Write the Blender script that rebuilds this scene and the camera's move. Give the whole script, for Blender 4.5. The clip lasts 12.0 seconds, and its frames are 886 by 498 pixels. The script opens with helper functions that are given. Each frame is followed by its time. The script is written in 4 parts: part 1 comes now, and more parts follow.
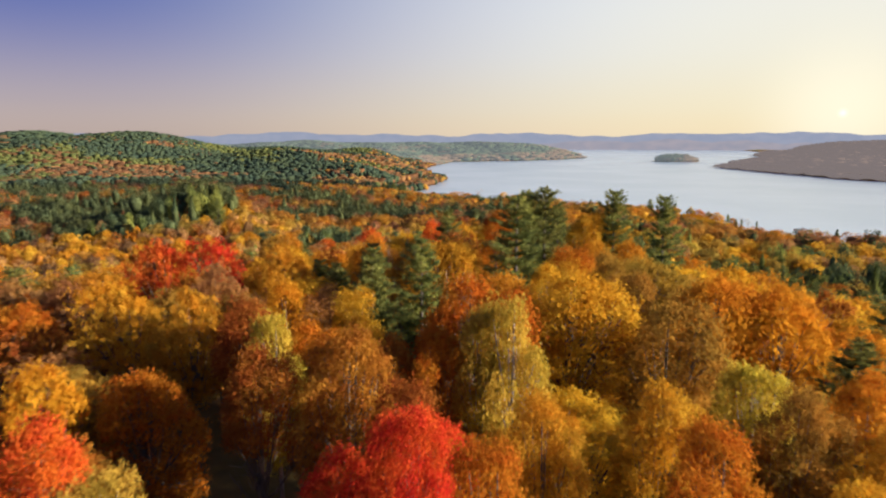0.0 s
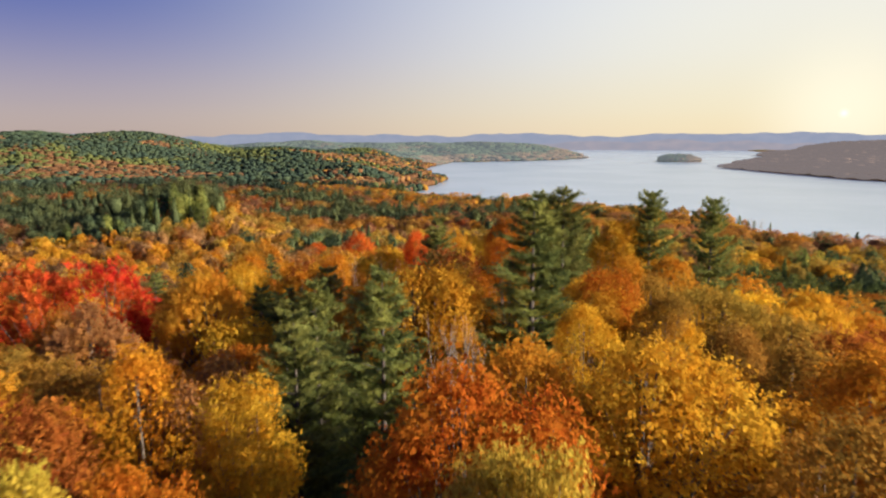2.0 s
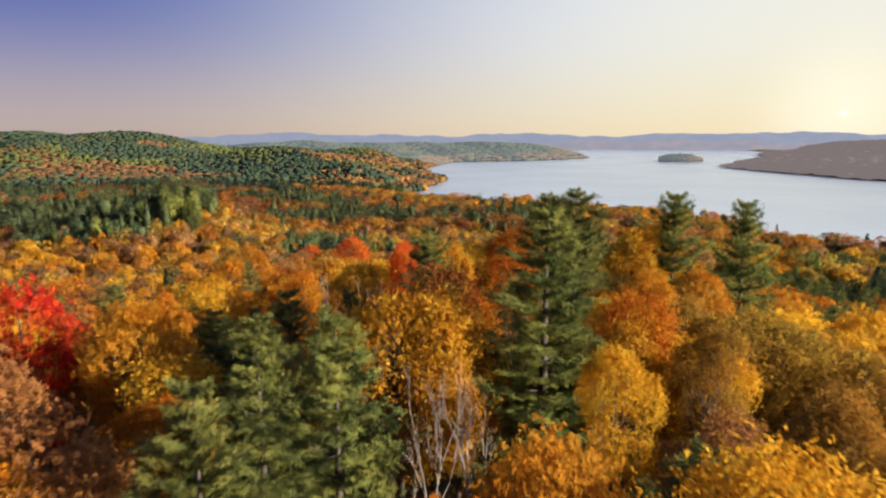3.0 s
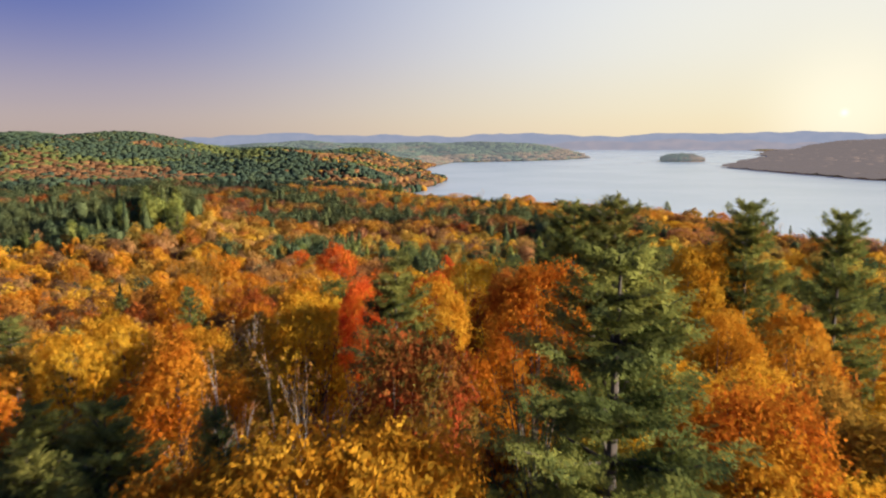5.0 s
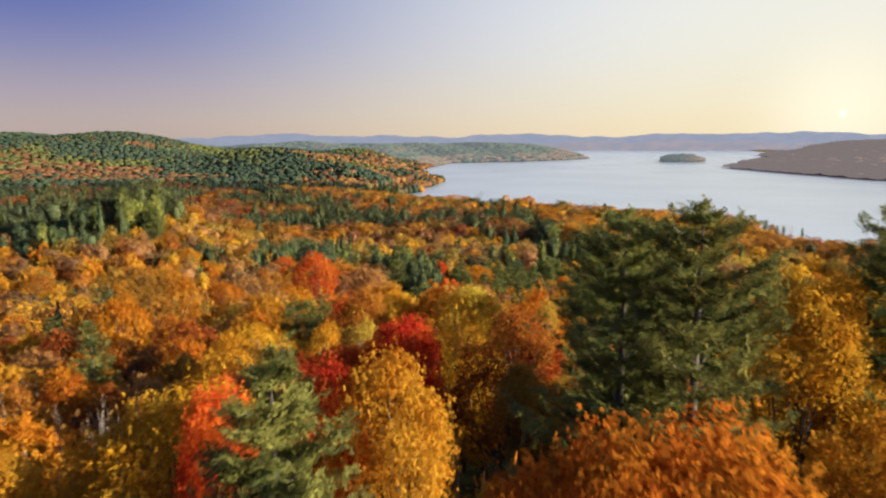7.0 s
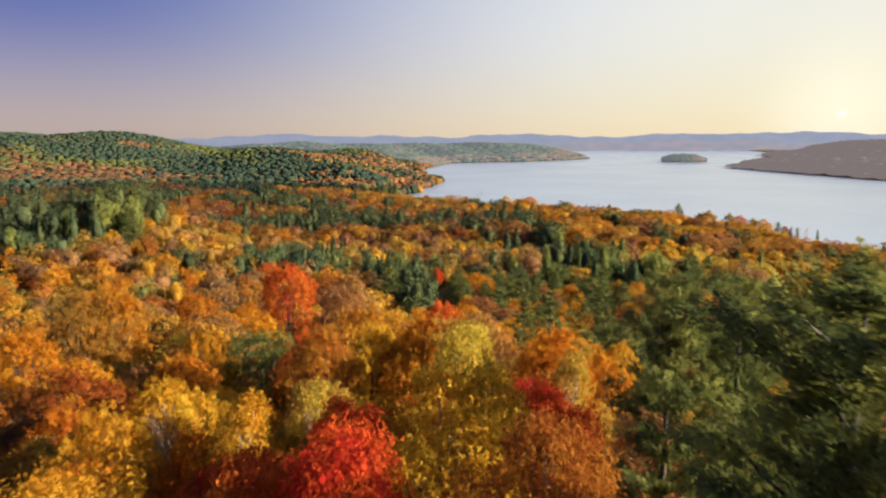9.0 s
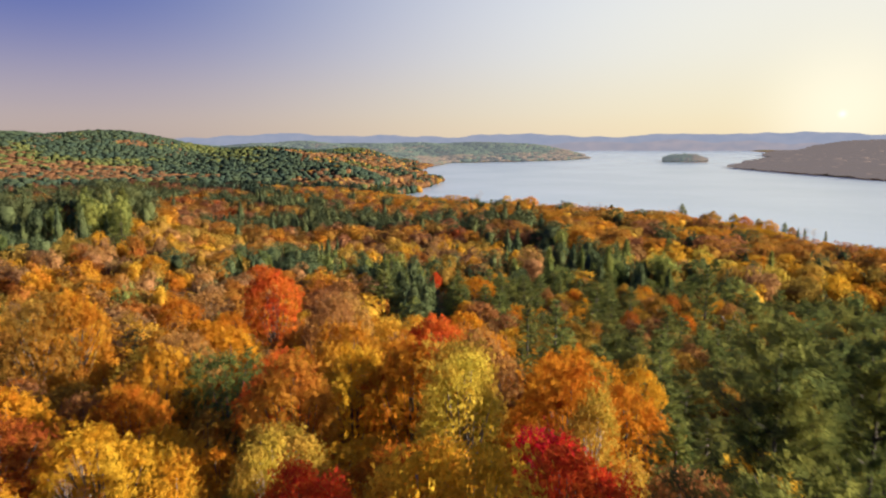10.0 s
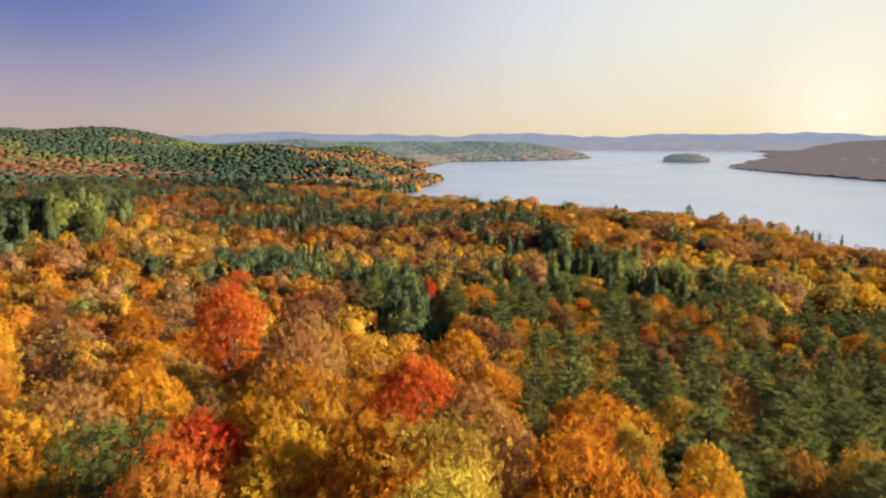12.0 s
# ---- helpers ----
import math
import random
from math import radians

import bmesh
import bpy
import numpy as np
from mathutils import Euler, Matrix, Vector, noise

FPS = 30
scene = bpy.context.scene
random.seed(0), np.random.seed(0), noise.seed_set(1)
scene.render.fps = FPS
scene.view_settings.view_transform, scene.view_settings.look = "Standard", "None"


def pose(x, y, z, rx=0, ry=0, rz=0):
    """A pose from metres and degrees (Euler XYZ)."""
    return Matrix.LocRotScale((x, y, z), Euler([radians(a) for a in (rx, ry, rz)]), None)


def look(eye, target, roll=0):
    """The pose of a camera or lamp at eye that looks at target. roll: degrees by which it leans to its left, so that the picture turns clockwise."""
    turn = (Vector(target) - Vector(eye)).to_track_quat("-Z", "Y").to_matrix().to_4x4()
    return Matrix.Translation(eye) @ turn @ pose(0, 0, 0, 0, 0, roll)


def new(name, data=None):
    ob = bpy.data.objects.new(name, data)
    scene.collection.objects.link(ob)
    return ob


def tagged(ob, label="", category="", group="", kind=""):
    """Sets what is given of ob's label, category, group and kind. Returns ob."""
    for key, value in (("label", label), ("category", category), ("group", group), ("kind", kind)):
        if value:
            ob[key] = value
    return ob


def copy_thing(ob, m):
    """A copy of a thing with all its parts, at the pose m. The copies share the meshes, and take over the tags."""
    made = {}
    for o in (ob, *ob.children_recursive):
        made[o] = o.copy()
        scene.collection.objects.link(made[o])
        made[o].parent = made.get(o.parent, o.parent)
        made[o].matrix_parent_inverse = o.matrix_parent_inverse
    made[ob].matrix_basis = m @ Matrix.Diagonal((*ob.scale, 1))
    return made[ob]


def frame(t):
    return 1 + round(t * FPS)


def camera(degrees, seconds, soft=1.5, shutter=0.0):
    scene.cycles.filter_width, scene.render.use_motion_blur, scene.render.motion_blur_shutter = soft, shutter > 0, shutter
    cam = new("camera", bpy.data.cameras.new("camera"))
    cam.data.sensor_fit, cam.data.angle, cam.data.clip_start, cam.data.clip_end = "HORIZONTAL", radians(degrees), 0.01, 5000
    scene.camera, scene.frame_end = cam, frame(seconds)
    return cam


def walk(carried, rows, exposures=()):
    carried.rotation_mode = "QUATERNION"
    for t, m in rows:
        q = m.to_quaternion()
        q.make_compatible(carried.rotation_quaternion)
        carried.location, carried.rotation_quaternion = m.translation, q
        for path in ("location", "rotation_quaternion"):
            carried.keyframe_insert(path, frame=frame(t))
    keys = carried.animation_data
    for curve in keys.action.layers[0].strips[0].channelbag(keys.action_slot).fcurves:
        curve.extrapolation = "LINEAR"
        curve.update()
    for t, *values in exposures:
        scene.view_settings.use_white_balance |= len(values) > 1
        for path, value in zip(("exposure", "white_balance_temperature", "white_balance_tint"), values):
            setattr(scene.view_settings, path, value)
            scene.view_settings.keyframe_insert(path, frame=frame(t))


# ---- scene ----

# ---- camera ----
cam = camera(68, 12.0, 2.2, 0.4)
PATH = [
    # seconds, x, y, z, pitch, yaw, roll
    (0, 0.00, 0.00, 100.00, -9.500, 0.000, 0.000),
    (1, 0.60, 9.74, 99.28, -9.482, 0.048, 0.003),
    (2, 1.15, 19.25, 98.57, -9.456, 0.080, -0.035),
    (3, 1.73, 28.44, 98.07, -9.445, 0.110, -0.085),
    (4, 2.27, 37.46, 97.72, -9.440, 0.122, -0.140),
    (5, 2.81, 46.09, 97.19, -9.422, 0.132, -0.180),
    (6, 3.43, 54.75, 96.62, -9.377, 0.094, -0.200),
    (7, 3.93, 63.08, 96.01, -9.350, 0.025, -0.220),
    (8, 4.42, 71.61, 95.48, -9.330, 0.012, -0.244),
    (9, 4.89, 80.20, 94.94, -9.318, 0.016, -0.245),
    (10, 5.40, 88.78, 94.26, -9.334, 0.010, -0.150),
    (11, 5.95, 97.16, 93.58, -9.362, -0.012, -0.008),
    (12, 6.56, 105.60, 92.96, -9.394, -0.031, 0.092),
]
walk(cam, [(t, pose(x, y, z, 90 + pitch, 0, yaw) @ pose(0, 0, 0, 0, 0, roll)) for t, x, y, z, pitch, yaw, roll in PATH])

# ---- light ----
SUN_AZ, SUN_EL = radians(100), radians(17.5)      # azimuth to the right of the flight, elevation
SUN_DIR = Vector((math.sin(SUN_AZ) * math.cos(SUN_EL), math.cos(SUN_AZ) * math.cos(SUN_EL), math.sin(SUN_EL)))
sun = new("sun", bpy.data.lights.new("sun", "SUN"))
sun.data.energy, sun.data.angle, sun.data.color = 4.8, radians(1.0), (1.0, 0.89, 0.72)
sun.matrix_world = look(SUN_DIR * 500, (0, 0, 0))
scene.view_settings.exposure = 1.6


def build_sky():
    """Evening sky: violet blue away from the sun, cream white towards it, rosy along the skyline."""
    world = bpy.data.worlds.new("evening_sky")
    scene.world = world
    world.use_nodes = True
    nt = world.node_tree
    nt.nodes.clear()
    n, link = nt.nodes.new, nt.links.new
    out, bg = n("ShaderNodeOutputWorld"), n("ShaderNodeBackground")
    sky = n("ShaderNodeTexSky")
    sky.sky_type, sky.sun_disc = "NISHITA", False
    sky.sun_elevation, sky.sun_rotation = SUN_EL, SUN_AZ
    co, sep = n("ShaderNodeTexCoord"), n("ShaderNodeSeparateXYZ")
    link(co.outputs["Generated"], sep.inputs[0])

    def dot(v):
        d = n("ShaderNodeVectorMath")
        d.operation = "DOT_PRODUCT"
        link(co.outputs["Generated"], d.inputs[0])
        d.inputs[1].default_value = v
        return d.outputs["Value"]

    def ramp(value, *stops):
        r = n("ShaderNodeValToRGB")
        r.color_ramp.interpolation = "B_SPLINE"
        while len(r.color_ramp.elements) < len(stops):
            r.color_ramp.elements.new(0.5)
        for e, (p, c) in zip(r.color_ramp.elements, stops):
            e.position, e.color = p, (*c, 1)
        link(value, r.inputs[0])
        return r.outputs[0]

    def mix(f, a, b):
        m = n("ShaderNodeMix")
        m.data_type = "RGBA"
        for s, v in ((m.inputs[0], f), (m.inputs[6], a), (m.inputs[7], b)):
            if hasattr(v, "links"):
                link(v, s)
            else:
                s.default_value = v
        return m.outputs[2]

    z = sep.outputs[2]
    away = ramp(z, (0.0, (0.50, 0.39, 0.36)), (0.05, (0.46, 0.37, 0.40)), (0.13, (0.19, 0.19, 0.43)), (0.21, (0.045, 0.088, 0.39)), (0.6, (0.05, 0.105, 0.40)))
    toward = ramp(z, (0.0, (0.98, 0.80, 0.55)), (0.04, (0.94, 0.83, 0.60)), (0.12, (0.91, 0.91, 0.86)), (0.24, (0.93, 0.95, 0.95)), (0.7, (0.35, 0.48, 0.8)))
    side = n("ShaderNodeMapRange")
    side.interpolation_type = "SMOOTHERSTEP"
    link(dot((math.sin(radians(62)), math.cos(radians(62)), 0.0)), side.inputs[0])
    side.inputs[1].default_value, side.inputs[2].default_value = -0.15, 0.92
    tint = mix(side.outputs[0], away, toward)
    # the glow of the low sky over the lake, round the bright spot by the headland
    spot = dot(Vector((0.512, 0.858, 0.033)).normalized())
    for lo, hi, power, amount, colour in ((0.90, 1.0, 2.0, 0.30, (1.0, 0.86, 0.52, 1)), (0.985, 1.0, 4.0, 0.85, (1.12, 1.04, 0.82, 1)), (0.9999, 1.0, 12.0, 1.0, (1.5, 1.4, 1.1, 1))):
        f, p = n("ShaderNodeMapRange"), n("ShaderNodeMath")
        link(spot, f.inputs[0])
        f.inputs[1].default_value, f.inputs[2].default_value, f.inputs[4].default_value = lo, hi, 1.0
        p.operation = "POWER"
        link(f.outputs[0], p.inputs[0])
        p.inputs[1].default_value = power
        k = n("ShaderNodeMath")
        k.operation = "MULTIPLY"
        link(p.outputs[0], k.inputs[0])
        k.inputs[1].default_value = amount
        tint = mix(k.outputs[0], tint, colour)
    scaled = n("ShaderNodeVectorMath")
    scaled.operation = "SCALE"
    link(sky.outputs[0], scaled.inputs[0])
    scaled.inputs["Scale"].default_value = 0.12
    link(mix(0.88, scaled.outputs[0], tint), bg.inputs[0])
    bg.inputs[1].default_value = 0.336
    link(bg.outputs[0], out.inputs[0])


build_sky()

# ---- materials ----
MATS = {}


def material(name):
    m = bpy.data.materials.new(name)
    m.use_nodes = True
    m.node_tree.nodes.clear()
    MATS[name] = m
    return m, m.node_tree.nodes.new, m.node_tree.links.new


def rgb_mix(n, link, f, a, b, how="MIX"):
    m = n("ShaderNodeMix")
    m.data_type, m.blend_type = "RGBA", how
    for s, v in ((m.inputs[0], f), (m.inputs[6], a), (m.inputs[7], b)):
        if hasattr(v, "links"):
            link(v, s)
        else:
            s.default_value = v if isinstance(v, float) else (*v, 1)
    return m.outputs[2]


def span(n, link, value, lo, hi, to_lo=0.0, to_hi=1.0):
    m = n("ShaderNodeMapRange")
    link(value, m.inputs[0])
    for i, v in enumerate((lo, hi, to_lo, to_hi)):
        m.inputs[i + 1].default_value = v
    return m.outputs[0]


def noise_tex(n, link, scale, detail=3.0, source="Object"):
    co, t = n("ShaderNodeTexCoord"), n("ShaderNodeTexNoise")
    link(co.outputs[source], t.inputs["Vector"])
    t.inputs["Scale"].default_value, t.inputs["Detail"].default_value = scale, detail
    return t.outputs[0]


def leaf_shader(n, link, col, glow, normal=None):
    """Light on leaf blades and through them."""
    dif, tra, mix = n("ShaderNodeBsdfDiffuse"), n("ShaderNodeBsdfTranslucent"), n("ShaderNodeMixShader")
    link(col, dif.inputs[0])
    link(col, tra.inputs[0])
    mix.inputs[0].default_value = glow
    link(dif.outputs[0], mix.inputs[1])
    link(tra.outputs[0], mix.inputs[2])
    if normal:
        link(normal, dif.inputs["Normal"])
    return mix.outputs[0]


def leaf_material(name, main, second, third, glow=0.50, grain=10.5, fill=0.51):
    """Foliage in two makes: sprays of small single leaves with gaps between them, and closed crowns for woods far off."""
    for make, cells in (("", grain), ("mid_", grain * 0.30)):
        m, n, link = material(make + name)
        co, cell = n("ShaderNodeTexCoord"), n("ShaderNodeTexVoronoi")
        link(co.outputs["Object"], cell.inputs["Vector"])
        cell.inputs["Scale"].default_value = cells
        info, sep = n("ShaderNodeObjectInfo"), n("ShaderNodeSeparateColor")
        link(cell.outputs["Color"], sep.inputs[0])
        deep = 0.78 if make == "" and "conifer" not in name else 1.0          # blue stays raised in farther crowns as painted haze; close leaves take less
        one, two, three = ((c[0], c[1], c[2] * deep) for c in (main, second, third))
        col = rgb_mix(n, link, sep.outputs[0], one, two)
        col = rgb_mix(n, link, span(n, link, noise_tex(n, link, 0.06 if make else 0.5, 2.0), 0.40, 0.62), col, three)
        hsv = n("ShaderNodeHueSaturation")
        link(col, hsv.inputs["Color"])
        both = n("ShaderNodeMath")
        both.operation = "MULTIPLY"
        link(span(n, link, info.outputs["Random"], 0, 1, 0.82, 1.10), both.inputs[0])
        link(span(n, link, sep.outputs[1], 0, 1, 0.76, 1.18), both.inputs[1])
        link(both.outputs[0], hsv.inputs["Value"])
        link(span(n, link, info.outputs["Random"], 0, 1, 0.485, 0.511), hsv.inputs["Hue"])
        gap, clear, out, cut = n("ShaderNodeMath"), n("ShaderNodeBsdfTransparent"), n("ShaderNodeOutputMaterial"), n("ShaderNodeMixShader")
        gap.operation = "LESS_THAN"
        link(cell.outputs["Distance"], gap.inputs[0])
        gap.inputs[1].default_value = fill
        link(gap.outputs[0], cut.inputs[0])
        link(clear.outputs[0], cut.inputs[1])
        link(leaf_shader(n, link, hsv.outputs[0], glow), cut.inputs[2])
        link(cut.outputs[0], out.inputs[0])

    m, n, link = material("far_" + name)
    geo, bu, out, hsv = n("ShaderNodeNewGeometry"), n("ShaderNodeBump"), n("ShaderNodeOutputMaterial"), n("ShaderNodeHueSaturation")
    fine = noise_tex(n, link, 1.6, 3.0)
    col = rgb_mix(n, link, geo.outputs["Random Per Island"], main, second)
    col = rgb_mix(n, link, span(n, link, noise_tex(n, link, 0.06, 2.0), 0.40, 0.62), col, third)
    link(col, hsv.inputs["Color"])
    link(span(n, link, fine, 0.3, 0.7, 0.55, 1.25), hsv.inputs["Value"])
    bu.inputs["Strength"].default_value, bu.inputs["Distance"].default_value = 0.6, 0.5
    link(fine, bu.inputs["Height"])
    link(leaf_shader(n, link, hsv.outputs[0], glow * 0.7, bu.outputs[0]), out.inputs[0])


leaf_material("gold", (0.540, 0.244, 0.024), (0.430, 0.172, 0.018), (0.550, 0.305, 0.040))
leaf_material("yellow", (0.640, 0.340, 0.033), (0.570, 0.278, 0.026), (0.620, 0.380, 0.050))
leaf_material("orange", (0.520, 0.182, 0.021), (0.420, 0.121, 0.016), (0.540, 0.242, 0.028))
leaf_material("rust", (0.340, 0.105, 0.023), (0.250, 0.068, 0.021), (0.400, 0.165, 0.032))
leaf_material("red", (0.550, 0.085, 0.023), (0.440, 0.055, 0.023), (0.550, 0.150, 0.028))
leaf_material("crimson", (0.620, 0.050, 0.024), (0.470, 0.032, 0.026), (0.600, 0.110, 0.026))
leaf_material("lime", (0.460, 0.340, 0.057), (0.360, 0.260, 0.046), (0.560, 0.360, 0.069))
leaf_material("olive", (0.310, 0.195, 0.041), (0.220, 0.135, 0.034), (0.420, 0.220, 0.041))
leaf_material("tan", (0.360, 0.182, 0.081), (0.280, 0.127, 0.057), (0.420, 0.209, 0.069))
leaf_material("brownred", (0.260, 0.135, 0.035), (0.160, 0.130, 0.037), (0.380, 0.085, 0.028))
leaf_material("green", (0.105, 0.125, 0.046), (0.075, 0.098, 0.040), (0.140, 0.145, 0.046))
leaf_material("russet", (0.230, 0.105, 0.052), (0.165, 0.085, 0.046), (0.280, 0.145, 0.062))
leaf_material("conifer", (0.128, 0.146, 0.040), (0.064, 0.086, 0.032), (0.225, 0.225, 0.055), 0.36, 18.0, 0.48)
# dense dark spruce, darkened and blued further to paint hill slopes in shade
leaf_material("hill_conifer", (0.040, 0.060, 0.042), (0.030, 0.048, 0.037), (0.054, 0.072, 0.040), 0.22)
leaf_material("umber", (0.165, 0.080, 0.042), (0.120, 0.065, 0.038), (0.200, 0.100, 0.045))
leaf_material("dark_conifer", (0.072, 0.094, 0.046), (0.054, 0.074, 0.040), (0.100, 0.115, 0.045), 0.26, 13.0, 0.48)


def plain_material(name, a, b, scale, rough=0.9, bump=0.3):
    m, n, link = material(name)
    fac = noise_tex(n, link, scale, 6.0)
    col = rgb_mix(n, link, span(n, link, fac, 0.35, 0.65), a, b)
    p, out, bu = n("ShaderNodeBsdfPrincipled"), n("ShaderNodeOutputMaterial"), n("ShaderNodeBump")
    link(col, p.inputs["Base Color"])
    p.inputs["Roughness"].default_value = rough
    bu.inputs["Strength"].default_value, bu.inputs["Distance"].default_value = bump, 0.1
    link(fac, bu.inputs["Height"])
    link(bu.outputs[0], p.inputs["Normal"])
    link(p.outputs[0], out.inputs[0])


plain_material("bark", (0.07, 0.05, 0.038), (0.13, 0.10, 0.075), 3.0)
plain_material("pale_bark", (0.18, 0.15, 0.125), (0.29, 0.245, 0.21), 2.0)
plain_material("pine_bark", (0.045, 0.034, 0.028), (0.08, 0.062, 0.05), 3.0)
plain_material("white_paint", (0.74, 0.72, 0.68), (0.82, 0.80, 0.76), 1.0, 0.6, 0.05)
plain_material("shingle", (0.16, 0.14, 0.13), (0.26, 0.23, 0.21), 2.0, 0.8, 0.2)
plain_material("dark_glass", (0.03, 0.035, 0.04), (0.05, 0.05, 0.06), 1.0, 0.1, 0.0)


def ground_material():
    """Leaf litter, mottled at the size of tree crowns where the woods close over it."""
    m, n, link = material("forest_floor")
    fine, crowns, wide = noise_tex(n, link, 0.6, 5.0), noise_tex(n, link, 0.07, 4.0), noise_tex(n, link, 0.006, 3.0)
    litter = rgb_mix(n, link, span(n, link, fine, 0.3, 0.7), (0.10, 0.055, 0.02), (0.20, 0.10, 0.03))
    green = rgb_mix(n, link, span(n, link, crowns, 0.35, 0.65), (0.05, 0.075, 0.025), (0.11, 0.11, 0.03))
    col = rgb_mix(n, link, span(n, link, wide, 0.45, 0.6), litter, green)
    p, out, bu = n("ShaderNodeBsdfPrincipled"), n("ShaderNodeOutputMaterial"), n("ShaderNodeBump")
    link(col, p.inputs["Base Color"])
    p.inputs["Roughness"].default_value = 0.95
    p.inputs["Specular IOR Level"].default_value = 0.1
    bu.inputs["Strength"].default_value, bu.inputs["Distance"].default_value = 0.8, 3.0
    link(crowns, bu.inputs["Height"])
    link(bu.outputs[0], p.inputs["Normal"])
    link(p.outputs[0], out.inputs[0])


def water_material():
    """Lake under a light breeze: gloss over dark blue depth, small waves in two sizes."""
    m, n, link = material("lake_water")
    co, mp = n("ShaderNodeTexCoord"), n("ShaderNodeMapping")
    link(co.outputs["Object"], mp.inputs[0])
    mp.inputs["Scale"].default_value = (0.12, 0.3, 1)
    t, w = n("ShaderNodeTexNoise"), n("ShaderNodeTexNoise")
    link(mp.outputs[0], t.inputs["Vector"])
    t.inputs["Scale"].default_value, t.inputs["Detail"].default_value = 1.0, 4.0
    link(co.outputs["Object"], w.inputs["Vector"])
    w.inputs["Scale"].default_value, w.inputs["Detail"].default_value = 0.006, 4.0
    bu = n("ShaderNodeBump")
    bu.inputs["Strength"].default_value, bu.inputs["Distance"].default_value = 0.25, 0.35
    link(t.outputs[0], bu.inputs["Height"])
    p, out = n("ShaderNodeBsdfPrincipled"), n("ShaderNodeOutputMaterial")
    link(rgb_mix(n, link, span(n, link, w.outputs[0], 0.4, 0.6), (0.24, 0.31, 0.39), (0.27, 0.34, 0.42)), p.inputs["Base Color"])
    p.inputs["Roughness"].default_value, p.inputs["IOR"].default_value = 0.22, 1.33
    link(bu.outputs[0], p.inputs["Normal"])
    link(p.outputs[0], out.inputs[0])


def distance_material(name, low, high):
    """Far ridges, a plain backdrop: haze is painted as a glowing colour."""
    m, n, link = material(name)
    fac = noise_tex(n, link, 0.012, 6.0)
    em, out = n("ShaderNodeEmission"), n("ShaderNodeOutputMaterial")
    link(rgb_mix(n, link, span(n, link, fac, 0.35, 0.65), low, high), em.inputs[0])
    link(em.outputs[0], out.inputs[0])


def distant_wood_material(name, tone, haze_glow):
    """Woods over a mile off, part of the backdrop: evening haze is painted over them as emission."""
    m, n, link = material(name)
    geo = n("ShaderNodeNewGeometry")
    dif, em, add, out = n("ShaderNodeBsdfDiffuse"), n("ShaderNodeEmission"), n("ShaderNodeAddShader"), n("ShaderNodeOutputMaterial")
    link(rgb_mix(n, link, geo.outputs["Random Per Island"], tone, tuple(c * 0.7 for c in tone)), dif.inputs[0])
    em.inputs[0].default_value = (*haze_glow, 1)
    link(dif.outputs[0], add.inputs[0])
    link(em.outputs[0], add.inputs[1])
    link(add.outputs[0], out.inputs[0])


ground_material()
water_material()
# haze over the far woods, emitted by the crowns themselves
HAZE_GLOW = (0.046, 0.053, 0.056)
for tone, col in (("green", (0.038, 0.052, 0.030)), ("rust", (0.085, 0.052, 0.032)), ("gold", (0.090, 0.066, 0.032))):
    distant_wood_material("distant_" + tone, col, HAZE_GLOW)
# headland woods: brown tone under a warmer haze emission
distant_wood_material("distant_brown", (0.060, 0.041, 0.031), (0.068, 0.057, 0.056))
# ridge colours hold the haze itself and are emitted, not lit
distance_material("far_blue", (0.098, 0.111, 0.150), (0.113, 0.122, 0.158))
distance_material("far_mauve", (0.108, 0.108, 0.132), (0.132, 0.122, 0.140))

# ---- land and lake ----
WATER = 30.0
LAKE = [
    (2600, 300), (700, 280), (335, 370), (220, 432), (212, 508), (174, 562), (128, 606), (62, 662), (2, 708),
    (-46, 785), (-52, 835), (-30, 960), (-18, 1030), (0, 1130), (3, 1165), (-25, 1200), (-60, 1400), (-40, 1700),
    (27, 2060), (265, 2170), (420, 2310), (525, 2480), (545, 2620), (480, 2800), (500, 3600), (600, 4640),
    (2000, 4640), (1720, 3600), (1300, 2750), (1250, 2500), (1000, 2000), (732, 1725), (690, 1640), (693, 1369),
    (716, 1119), (860, 880), (2600, 700),
]
ISLAND = (734, 2095, 74, 48)
HILLS = [
    # x, y, height, spread across, spread along: wooded hills round the lake
    (-580, 1180, 56, 175, 320), (-1060, 1750, 62, 220, 300),
    (-245, 1080, 25, 125, 130), (-108, 905, 12, 42, 52), (-130, 1180, 12, 70, 140),
    (-340, 1480, 19, 150, 170), (-180, 1550, 18, 90, 220),
    (170, 2650, 38, 330, 240), (-500, 2600, 37, 420, 300), (-1500, 2500, 60, 500, 500),
    (1330, 2050, 44, 260, 420), (1090, 1500, 32, 220, 300), (1500, 1300, 46, 300, 400),
    (-131, 350, 19, 45, 55), (-232, 465, 9, 70, 60), (8, 292, 4, 80, 62),
]


